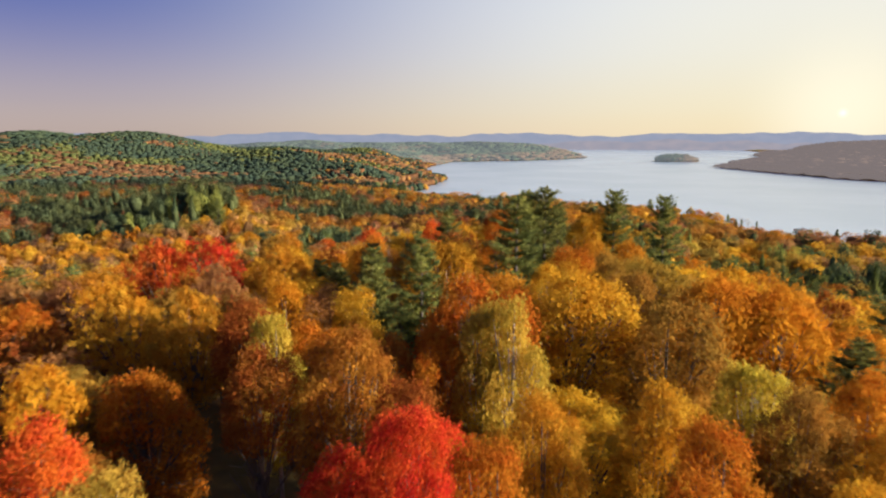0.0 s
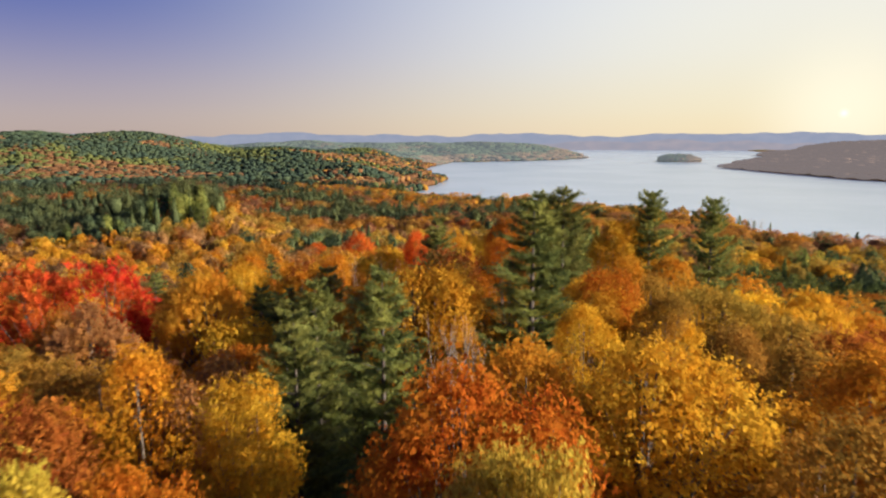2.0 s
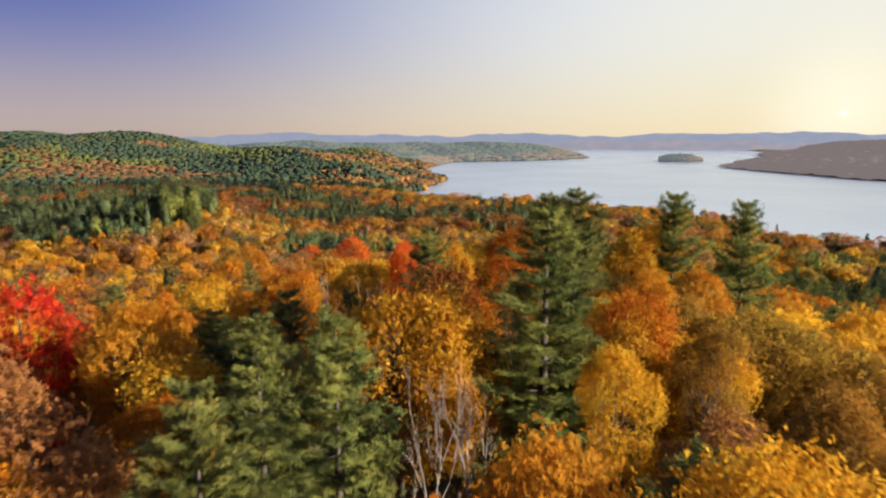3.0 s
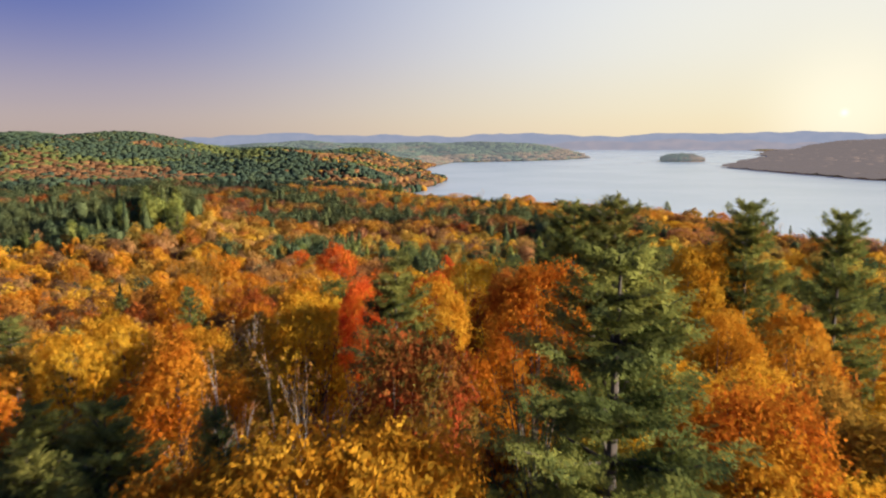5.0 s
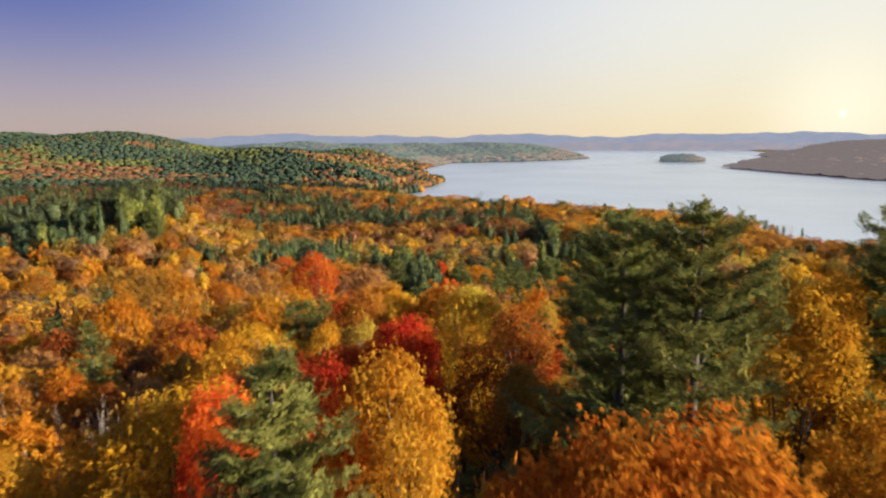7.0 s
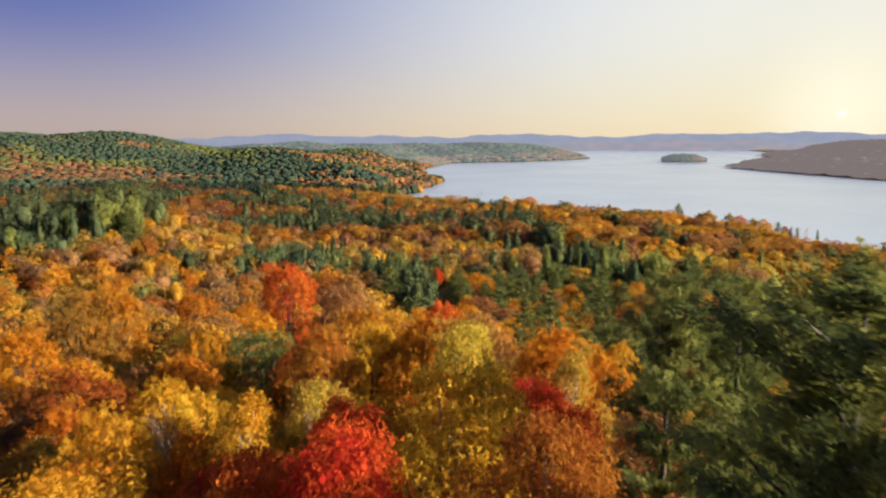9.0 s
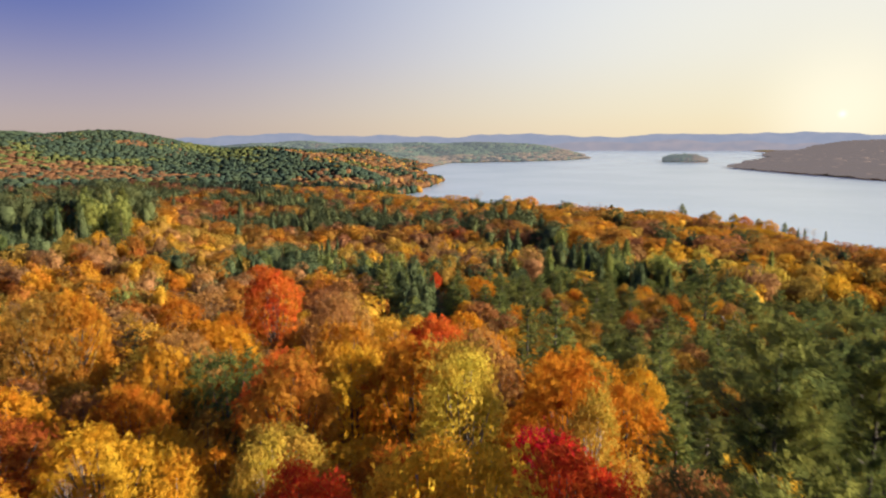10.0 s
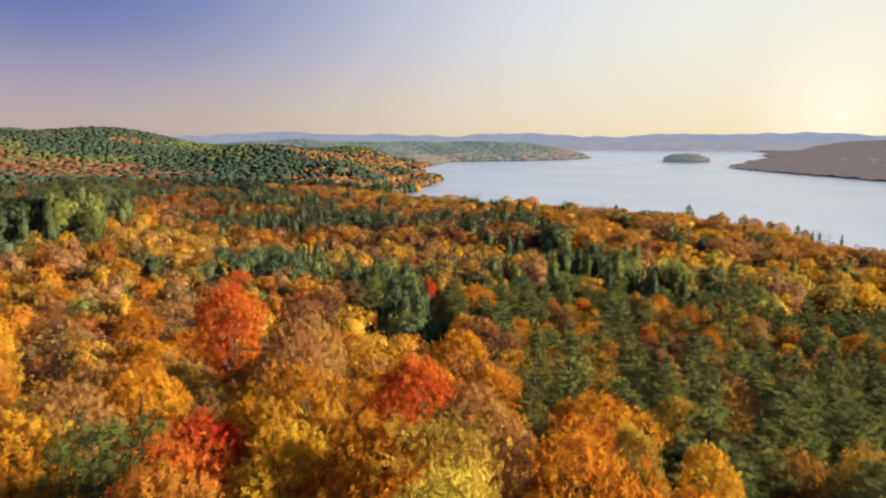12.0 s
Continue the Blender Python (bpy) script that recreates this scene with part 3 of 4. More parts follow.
STAND_D = [
    ("maple", "gold", -7.5, 70.3, 15.5, 2.4),
    ("maple", "gold", 13.9, 70.5, 14.0, 2.5),
    ("maple", "orange", 6.5, 70.6, 18.3, 1.9),
    ("pine", "conifer", -13.5, 70.7, 12.7, 3.2),
    ("maple", "olive", 27.8, 72.1, 12.5, 3.6),
    ("maple", "gold", -17.7, 72.9, 14.0, 2.2),
    ("pine", "conifer", 0.6, 75.2, 18.1, 3.4),
    ("maple", "olive", -8.9, 76.1, 13.9, 3.4),
    ("spruce", "conifer", -12.8, 77.7, 12.0, 2.7),
    ("bare", "tan", -17.0, 77.8, 12.0, 3.1),
    ("maple", "crimson", -1.2, 78.0, 17.0, 1.2),
    ("maple", "orange", 5.8, 78.1, 14.0, 2.4),
    ("maple", "gold", -42.2, 79.7, 12.5, 5.2),
    ("maple", "gold", 37.3, 80.9, 14.0, 3.5),
    ("maple", "gold", 2.1, 81.3, 17.0, 2.4),
    ("maple", "red", 0.4, 82.0, 16.6, 1.8),
    ("maple", "gold", -11.4, 82.5, 14.0, 2.3),
    ("maple", "gold", -18.9, 83.0, 14.0, 2.4),
    ("maple", "gold", -5.0, 83.5, 15.4, 2.8),
    ("maple", "gold", 19.0, 83.6, 15.2, 2.4),
    ("maple", "gold", 24.9, 85.9, 15.6, 2.6),
    ("maple", "orange", -3.3, 86.5, 14.2, 2.8),
    ("maple", "orange", 20.5, 86.6, 14.0, 1.9),
    ("pine", "conifer", 13.6, 87.3, 21.9, 3.8),
]
STAND_E = [
    ("bare", "tan", -10.3, 87.7, 14.3, 2.8),
    ("maple", "gold", 44.0, 89.4, 13.7, 4.0),
    ("maple", "orange", -14.5, 90.0, 12.9, 3.6),
    ("pine", "conifer", 11.6, 90.3, 21.6, 3.7),
    ("maple", "gold", 19.9, 91.3, 19.5, 2.8),
    ("pine", "conifer", 24.0, 91.5, 22.6, 3.4),
    ("bare", "tan", -7.5, 91.7, 12.0, 2.9),
    ("maple", "gold", -20.9, 92.8, 14.0, 2.5),
    ("maple", "gold", 23.0, 93.0, 19.9, 2.8),
    ("pine", "conifer", 31.5, 93.0, 22.7, 3.2),
    ("pine", "conifer", 14.2, 95.3, 19.7, 2.7),
    ("maple", "rust", -26.5, 95.5, 10.5, 3.6),
    ("maple", "olive", 8.1, 95.5, 14.0, 1.9),
    ("maple", "orange", 36.8, 95.6, 14.5, 3.4),
    ("maple", "crimson", 1.9, 96.5, 16.4, 2.4),
    ("maple", "rust", 7.6, 98.8, 16.9, 2.8),
    ("bare", "tan", -16.8, 98.9, 10.5, 4.8),
    ("maple", "gold", -9.0, 100.2, 14.1, 3.6),
    ("maple", "red", -2.5, 101.7, 14.0, 1.9),
    ("maple", "crimson", 1.2, 102.2, 15.8, 2.8),
    ("pine", "conifer", 13.1, 103.1, 21.1, 2.5),
    ("pine", "conifer", 16.0, 104.0, 20.8, 2.2),
    ("birch", "yellow", 4.7, 104.6, 17.1, 3.4),
    ("maple", "gold", -10.9, 105.0, 13.3, 3.4),
]
STAND_F = [
    ("maple", "red", -3.3, 105.0, 13.3, 2.8),
    ("pine", "conifer", 19.4, 110.0, 20.9, 2.8),
    ("maple", "gold", -12.4, 111.7, 14.0, 2.4),
    ("birch", "gold", -5.0, 112.5, 14.3, 2.2),
    ("maple", "red", 10.3, 113.1, 15.2, 3.2),
    ("spruce", "conifer", -24.1, 113.3, 15.0, 2.7),
    ("maple", "crimson", -0.7, 113.8, 14.0, 2.3),
    ("maple", "gold", 5.6, 116.2, 14.0, 4.2),
    ("maple", "lime", -2.6, 117.4, 14.0, 1.9),
    ("birch", "gold", -6.7, 117.5, 13.0, 1.9),
    ("bare", "tan", -11.6, 117.6, 12.0, 3.4),
    ("maple", "crimson", 10.9, 118.5, 14.0, 2.8),
    ("maple", "gold", -36.4, 118.6, 11.0, 4.2),
    ("birch", "lime", 13.5, 121.4, 15.7, 2.2),
    ("maple", "yellow", -13.3, 122.0, 13.7, 3.4),
    ("maple", "lime", -3.5, 122.8, 12.9, 3.0),
    ("maple", "rust", -20.7, 123.6, 14.2, 3.6),
    ("maple", "orange", 12.9, 125.6, 17.0, 3.2),
    ("pine", "conifer", 19.5, 126.1, 13.0, 2.3),
    ("maple", "lime", 6.7, 126.4, 16.7, 3.2),
    ("maple", "tan", -18.1, 127.6, 10.4, 3.6),
    ("maple", "rust", -4.0, 128.0, 16.7, 3.0),
    ("maple", "gold", -16.2, 131.6, 14.0, 2.8),
    ("maple", "orange", -25.4, 132.6, 14.0, 3.8),
]
STAND_G = [
    ("maple", "orange", 18.6, 133.4, 14.0, 3.5),
    ("maple", "orange", 3.0, 134.5, 16.8, 3.4),
    ("maple", "olive", 6.2, 134.6, 17.1, 3.4),
    ("maple", "red", -6.4, 134.8, 15.6, 3.2),
    ("maple", "gold", -1.5, 135.6, 16.2, 3.0),
    ("maple", "yellow", -18.5, 135.7, 13.2, 3.4),
    ("maple", "orange", -35.0, 139.0, 16.3, 4.0),
    ("maple", "gold", -18.1, 140.3, 15.8, 3.4),
    ("maple", "green", -12.7, 141.0, 15.2, 3.8),
    ("maple", "orange", 14.5, 141.0, 14.7, 3.6),
    ("maple", "gold", 22.5, 141.6, 14.0, 1.9),
    ("maple", "tan", 8.8, 145.0, 16.9, 3.4),
    ("maple", "gold", 1.6, 145.0, 14.8, 3.2),
    ("maple", "lime", 19.0, 145.1, 14.0, 1.9),
    ("maple", "red", -9.0, 146.4, 14.0, 3.4),
    ("maple", "tan", -18.3, 148.0, 16.6, 3.4),
    ("maple", "gold", -3.1, 149.0, 16.7, 3.4),
    ("maple", "orange", 16.0, 149.3, 14.0, 3.3),
    ("maple", "gold", -16.2, 153.0, 16.5, 4.0),
    ("spruce", "conifer", -51.4, 153.0, 13.6, 3.4),
    ("maple", "red", 4.2, 154.0, 17.5, 4.2),
    ("maple", "olive", -26.3, 154.2, 14.0, 2.6),
    ("maple", "gold", -5.0, 155.0, 16.7, 3.2),
    ("spruce", "conifer", 29.6, 159.0, 16.7, 3.4),
]
STAND_H = [
    ("maple", "orange", 20.7, 159.0, 14.0, 5.2),
    ("maple", "gold", -0.7, 160.5, 14.0, 4.2),
    ("maple", "olive", -41.7, 162.0, 19.9, 4.4),
    ("maple", "gold", -20.2, 162.0, 16.9, 4.0),
    ("spruce", "conifer", 37.3, 162.0, 14.8, 3.4),
    ("spruce", "conifer", 44.0, 162.0, 13.9, 3.6),
    ("maple", "gold", -39.9, 166.0, 21.0, 4.6),
    ("maple", "tan", -9.3, 170.5, 18.9, 3.6),
    ("maple", "orange", 11.1, 173.7, 14.0, 3.7),
    ("maple", "tan", -30.3, 174.5, 14.0, 4.0),
    ("maple", "olive", -22.7, 175.8, 14.0, 5.2),
    ("maple", "yellow", -45.5, 176.0, 20.6, 4.6),
    ("spruce", "conifer", 21.0, 177.0, 18.6, 3.2),
    ("maple", "tan", -8.1, 177.4, 19.4, 4.0),
    ("maple", "gold", -34.5, 179.9, 14.0, 4.4),
    ("maple", "rust", -15.2, 181.1, 14.0, 5.2),
    ("spruce", "conifer", 17.9, 183.0, 18.6, 3.2),
    ("spruce", "conifer", 57.6, 188.0, 18.8, 3.4),
    ("maple", "red", -21.0, 188.6, 23.0, 4.6),
    ("maple", "gold", -12.0, 194.8, 14.0, 5.2),
    ("maple", "gold", -36.4, 197.2, 14.0, 5.2),
    ("maple", "orange", 103.4, 201.8, 14.0, 5.2),
    ("spruce", "conifer", 52.1, 202.9, 15.0, 3.9),
    ("maple", "gold", -10.0, 205.0, 14.0, 5.2),
]
STAND_I = [
    ("maple", "gold", -35.2, 206.6, 14.0, 5.2),
    ("spruce", "conifer", 47.8, 208.9, 15.0, 5.1),
    ("maple", "orange", 9.4, 209.5, 14.0, 5.2),
    ("maple", "gold", -70.1, 210.6, 14.0, 5.2),
    ("maple", "rust", -14.2, 216.0, 14.0, 5.2),
    ("maple", "rust", 132.5, 216.4, 12.5, 5.2),
    ("maple", "orange", 95.2, 223.7, 14.0, 5.2),
    ("maple", "tan", 13.3, 226.5, 14.0, 5.2),
    ("spruce", "conifer", 81.4, 232.1, 15.0, 5.2),
    ("maple", "orange", -53.5, 232.6, 14.0, 5.2),
    ("maple", "gold", 90.6, 233.3, 14.0, 5.2),
    ("spruce", "conifer", 67.5, 240.0, 23.9, 3.6),
    ("spruce", "conifer", 96.3, 242.5, 15.0, 5.2),
    ("bare", "tan", 77.1, 242.8, 12.0, 5.2),
    ("maple", "tan", -52.2, 244.2, 14.0, 5.2),
    ("maple", "tan", -23.9, 246.1, 14.0, 5.2),
    ("pine", "conifer", 43.2, 246.4, 17.0, 5.2),
    ("maple", "rust", -113.3, 247.5, 14.0, 5.2),
    ("maple", "olive", -94.5, 247.6, 14.0, 5.2),
    ("maple", "crimson", 3.3, 266.0, 15.0, 1.7),
    ("spruce", "conifer", 26.0, 252.1, 15.0, 5.2),
    ("spruce", "conifer", 53.7, 253.8, 15.0, 5.2),
    ("pine", "conifer", -9.9, 255.2, 17.0, 5.2),
    ("maple", "gold", -85.6, 259.3, 14.0, 5.2),
]
STAND_J = [
    ("maple", "tan", -22.1, 262.8, 14.0, 5.2),
    ("maple", "olive", -91.5, 263.1, 14.0, 5.2),
    ("maple", "orange", 14.9, 265.4, 14.0, 5.2),
    ("maple", "gold", 129.5, 278.3, 14.0, 5.2),
    ("maple", "gold", 138.8, 284.5, 14.0, 5.2),
    ("maple", "red", -52.5, 289.7, 14.0, 5.2),
    ("pine", "conifer", -10.8, 290.0, 17.0, 5.2),
    ("maple", "gold", -89.0, 297.4, 14.0, 5.2),
    ("maple", "orange", 160.2, 298.2, 12.5, 5.2),
    ("spruce", "conifer", 101.9, 317.2, 15.0, 5.2),
    ("maple", "gold", 124.5, 330.5, 14.0, 5.2),
]
SHORE_A = [
    ("maple", "rust", 92.3, 447.4, 13.0, 6.8),
    ("maple", "gold", 180.9, 475.1, 13.0, 17.6),
    ("maple", "gold", 181.1, 443.8, 13.0, 13.2),
    ("maple", "orange", 175.7, 400.3, 13.0, 10.3),
    ("maple", "olive", 127.8, 460.5, 13.0, 12.3),
    ("maple", "gold", 140.1, 437.1, 13.0, 10.1),
    ("maple", "olive", 91.5, 406.9, 13.0, 10.5),
    ("maple", "olive", 71.4, 424.2, 13.0, 9.7),
    ("maple", "orange", 183.4, 378.1, 13.0, 8.3),
    ("pine", "conifer", -128.4, 334.5, 21.0, 3.9),
    ("pine", "conifer", -232.0, 526.0, 21.0, 8.3),
    ("pine", "conifer", -216.4, 513.8, 21.0, 7.0),
    ("pine", "conifer", -117.9, 341.3, 21.0, 4.1),
    ("pine", "conifer", -218.4, 549.2, 20.0, 6.9),
    ("pine", "conifer", -121.5, 334.0, 19.0, 4.3),
    ("spruce", "conifer", -112.4, 327.4, 18.0, 4.8),
    ("maple", "orange", -181.5, 769.6, 13.0, 4.6),
    ("maple", "tan", -64.2, 548.6, 13.0, 8.4),
    ("maple", "orange", -54.5, 561.7, 13.0, 7.9),
    ("maple", "gold", -184.2, 592.8, 13.0, 10.5),
    ("maple", "rust", -184.5, 531.8, 13.0, 7.3),
    ("maple", "crimson", -137.2, 341.3, 13.0, 5.1),
]
LAKESIDE_A = [
    ("spruce", "conifer", 173.4, 548.9, 18.9, 5.0),
    ("spruce", "conifer", 172.3, 539.1, 15.0, 3.0),
    ("spruce", "conifer", 204.3, 468.2, 15.2, 3.1),
    ("spruce", "conifer", 201.2, 447.8, 14.3, 2.1),
    ("spruce", "conifer", 204.5, 446.8, 14.2, 1.8),
    ("spruce", "conifer", 210.2, 436.7, 14.5, 1.7),
    ("spruce", "conifer", 46.5, 653.2, 12.9, 2.1),
    ("spruce", "conifer", 51.4, 654.9, 11.0, 2.1),
    ("spruce", "conifer", 55.3, 656.2, 12.9, 1.7),
    ("spruce", "conifer", 84.2, 620.0, 8.3, 5.3),
    ("spruce", "conifer", 88.2, 622.9, 7.3, 3.6),
    ("maple", "green", 40.7, 665.3, 6.8, 2.9),
    ("maple", "gold", 13.9, 681.8, 14.4, 9.9),
    ("maple", "olive", 4.9, 696.2, 9.8, 7.6),
    ("maple", "gold", 24.3, 666.6, 14.1, 6.3),
    ("maple", "tan", -10.6, 707.8, 12.3, 7.3),
    ("maple", "crimson", -7.0, 664.6, 6.5, 3.4),
    ("maple", "gold", -14.3, 640.5, 6.5, 4.6),
    ("bare", "tan", 35.7, 663.4, 19.3, 4.8),
    ("maple", "orange", 34.1, 668.1, 11.4, 4.4),
    ("maple", "orange", 45.8, 655.3, 7.5, 3.3),
    ("maple", "gold", 59.5, 646.8, 16.9, 4.2),
    ("maple", "gold", 68.6, 640.3, 14.8, 6.9),
    ("maple", "orange", 77.5, 624.6, 17.8, 5.8),
]
LAKESIDE_B = [
    ("maple", "gold", 73.0, 631.5, 16.4, 5.0),
    ("bare", "tan", 91.2, 614.8, 13.2, 3.9),
    ("bare", "tan", 101.9, 614.2, 16.0, 3.1),
    ("maple", "gold", 105.8, 617.9, 13.6, 6.6),
    ("bare", "tan", 108.2, 602.8, 8.3, 2.6),
    ("bare", "tan", 118.0, 598.0, 15.7, 2.1),
    ("bare", "tan", 125.8, 595.0, 16.1, 5.1),
    ("maple", "gold", 125.7, 580.3, 13.1, 4.1),
    ("maple", "gold", 125.4, 588.5, 7.4, 2.9),
    ("bare", "tan", 135.5, 582.7, 9.0, 3.3),
    ("maple", "rust", 118.1, 531.1, 6.5, 5.2),
    ("maple", "orange", 137.4, 574.6, 9.0, 3.2),
    ("maple", "tan", 142.1, 560.6, 10.2, 3.9),
    ("bare", "tan", 147.2, 561.6, 10.3, 2.8),
    ("maple", "olive", 156.0, 560.1, 13.4, 5.1),
    ("bare", "tan", 160.8, 547.3, 15.6, 4.2),
    ("maple", "orange", 165.4, 548.8, 12.5, 5.0),
    ("maple", "tan", 177.9, 541.3, 9.7, 4.1),
    ("maple", "olive", 179.3, 524.8, 14.3, 2.9),
    ("maple", "olive", 184.5, 522.2, 16.6, 6.1),
    ("bare", "tan", 191.7, 513.9, 15.9, 2.5),
    ("maple", "olive", 190.6, 503.9, 16.7, 3.1),
    ("maple", "orange", 196.8, 503.6, 14.8, 5.5),
    ("maple", "olive", 196.4, 483.5, 15.6, 2.3),
]
LAKESIDE_C = [
    ("maple", "gold", 201.1, 480.4, 15.5, 5.5),
    ("maple", "tan", 205.2, 460.8, 13.6, 2.5),
    ("bare", "tan", 202.7, 446.1, 16.0, 4.4),
    ("bare", "tan", 206.9, 442.9, 15.4, 2.3),
    ("maple", "orange", -36.8, 697.0, 6.5, 7.6),
    ("maple", "tan", -41.4, 634.6, 6.6, 5.9),
    ("maple", "orange", -54.3, 670.0, 6.5, 7.3),
    ("maple", "olive", -21.6, 606.1, 6.6, 4.8),
    ("maple", "gold", 142.5, 528.5, 10.3, 2.6),
    ("maple", "rust", 146.2, 536.1, 9.3, 3.6),
    ("maple", "olive", 9.3, 655.6, 8.7, 2.5),
    ("maple", "orange", 175.7, 503.6, 7.4, 2.3),
    ("bare", "tan", 54.3, 626.3, 7.9, 2.0),
    ("maple", "gold", 17.3, 656.6, 9.4, 3.1),
    ("maple", "olive", 187.2, 454.3, 7.5, 3.7),
    ("maple", "orange", 120.5, 569.2, 7.9, 2.2),
    ("bare", "tan", -36.4, 708.1, 7.3, 2.0),
    ("maple", "olive", 17.4, 647.4, 9.2, 3.0),
    ("spruce", "conifer", 45.6, 631.1, 8.4, 2.0),
    ("maple", "olive", 174.7, 495.1, 9.6, 3.7),
    ("spruce", "conifer", 204.3, 499.2, 7.0, 2.0),
    ("spruce", "conifer", 174.9, 521.8, 6.6, 2.0),
    ("maple", "gold", 69.6, 592.4, 10.7, 2.5),
    ("maple", "gold", 163.3, 520.0, 9.7, 2.7),
]
STANDS = STAND_A + STAND_B + STAND_C + STAND_D + STAND_E + STAND_F + STAND_G + STAND_H + STAND_I + STAND_J + SHORE_A + LAKESIDE_A + LAKESIDE_B + LAKESIDE_C


for kind, tone, x, y, high, wide in STANDS:
    tone = "gold" if tone == "yellow" and x < -12 else "orange" if tone == "gold" and x < -3 and int(7 * y) % 3 == 0 else tone
    plant(kind, tone, x, y, high, wide * 1.08, off_path(x, y) < 18)


def free_of(x, y, wide):
    return all((x - a) ** 2 + (y - b) ** 2 > (0.66 * (wide + c)) ** 2 for a, b, c in PLANTED)


def tone_at(x, y):
    """Kind and colour of the wood at a place: maples on the home hill, pines in the hollow, gold along the shore, evergreen hills."""
    v, w = noise.noise((x / 70, y / 70, 1.7)), RNG.random()
    if (y < 115 and x < 62) or (y < 295 and x < 22 - 0.28 * (y - 140)):
        if w < 0.05:
            return "pine", "conifer"
        if w < 0.11:
            return "bare", "tan"
        if x < -12:
            return "maple", ["orange", "rust", "gold", "russet", "tan", "rust", "orange", "olive", "gold", "umber", "rust"][int(RNG.random() * 11)]
        return "maple", ["gold", "yellow", "gold", "orange", "olive", "gold", "tan", "gold", "yellow", "orange", "rust", "orange", "gold"][int(RNG.random() * 13)]
    shore = float(lake_distance(np.array([x]), np.array([y]))[0])
    def stand(lean, strength, value):
        return min(0.96, max(0.06, lean + strength * value))

    def within(ax, ay, rx, ry):
        return ((x - ax) / rx) ** 2 + ((y - ay) / ry) ** 2 < 1 + 0.9 * v

    lakeside = y < 760 and shore < (190 if x > 60 else 130)
    maples = within(-385, 830, 125, 85) or within(-475, 1120, 28, 34)        # autumn patches on the evergreen hills
    crest = y > 800 and (within(-150, 1120, 150, 110) or (shore < 110 and x > -200))
    if within(-131, 352, 40, 36):
        green = 0.92
    elif lakeside:
        green = 0.14
    elif y < 330 and x > 0:
        green = stand(0.66, 1.2, v)
    elif y < 480 and x > -70:
        green = stand(0.95, 3.0, v)
    elif y < 480:
        green = stand(0.60, 3.5, v)
    elif within(-108, 905, 40, 55):
        green = 0.97
    elif crest:
        green = stand(0.22, 1.2, noise.noise((x / 60, y / 60, 4.1)))
    elif maples:
        green = 0.14
    elif y < 800:
        green = stand(0.62, 3.5, v)
    else:
        green = stand(1.35, 2.2, noise.noise((x / 110, y / 140, 5.2)))
    if w < green:
        return ("spruce" if RNG.random() < (0.75 if y < 300 else 0.45) else "pine"), "conifer"
    if lakeside:
        return "maple", ["gold", "olive", "yellow", "tan", "olive", "gold", "lime", "green", "olive", "gold", "tan"][int(RNG.random() * 11)]
    if crest:
        return "maple", ["russet", "umber", "russet", "umber", "umber", "olive"][int(RNG.random() * 6)]
    if maples:
        return "maple", ["russet", "umber", "russet", "umber", "umber"][int(RNG.random() * 5)]
    if y > 650:
        return "maple", ["umber", "green", "umber", "umber", "green", "green"][int(RNG.random() * 6)]
    return "maple", ["olive", "tan", "olive", "russet", "gold", "olive", "rust", "tan", "olive", "gold", "olive", "orange" if y < 300 else "russet"][int(RNG.random() * 12)]


# trees along the lake edge
EDGE = np.random.default_rng(21)
spots = EDGE.uniform((-45, 400), (230, 735), (9000, 2))
for (x, y), shore in zip(spots, lake_distance(spots[:, 0], spots[:, 1])):
    wide = EDGE.uniform(3.2, 6.4)
    if 5 < shore < 42 and free_of(x, y, wide * 0.85):
        w = EDGE.random()
        kind = "spruce" if w < 0.10 else "bare" if w < 0.20 else "maple"
        tone = "conifer" if w < 0.10 else "tan" if w < 0.20 else ["gold", "olive", "orange", "tan", "gold", "olive", "yellow"][int(EDGE.random() * 7)]
        plant(kind, tone, x, y, EDGE.uniform(8.0, 12.5) * (1.15 if kind == "spruce" else 1) * min(1.0, 0.6 + shore / 60), wide * (0.5 if kind == "spruce" else 0.7 if kind == "bare" else 1), False)


# the rest of the near wood
for x, y in RNG.uniform((-75, 14), (135, 290), (26000, 2)):
    if len(PLANTED) > 1270:
        break
    if off_path(x, y) > (190 if x > 8 and y > 120 else 76) or abs(x - 3) > 16 + 0.70 * y:
        continue
    if ((x + 9) / 6) ** 2 + ((y - 27) / 9) ** 2 < 1 or ((x + 4) / 4.5) ** 2 + ((y - 66) / 5) ** 2 < 1:
        continue
    wide = RNG.uniform(2.7, 4.3)
    if not free_of(x, y, wide):
        continue
    kind, tone = tone_at(x, y)
    high = {"maple": 12.6, "bare": 11.5, "pine": 14.0, "spruce": 13.5}[kind] * RNG.uniform(0.84, 1.03) - (2.5 if off_path(x, y) < 9 else 1.0 if y < 50 else 0)
    plant(kind, tone, x, y, high, wide * {"maple": 1, "spruce": 1.3, "pine": 1.1}.get(kind, 0.85), off_path(x, y) < 18)


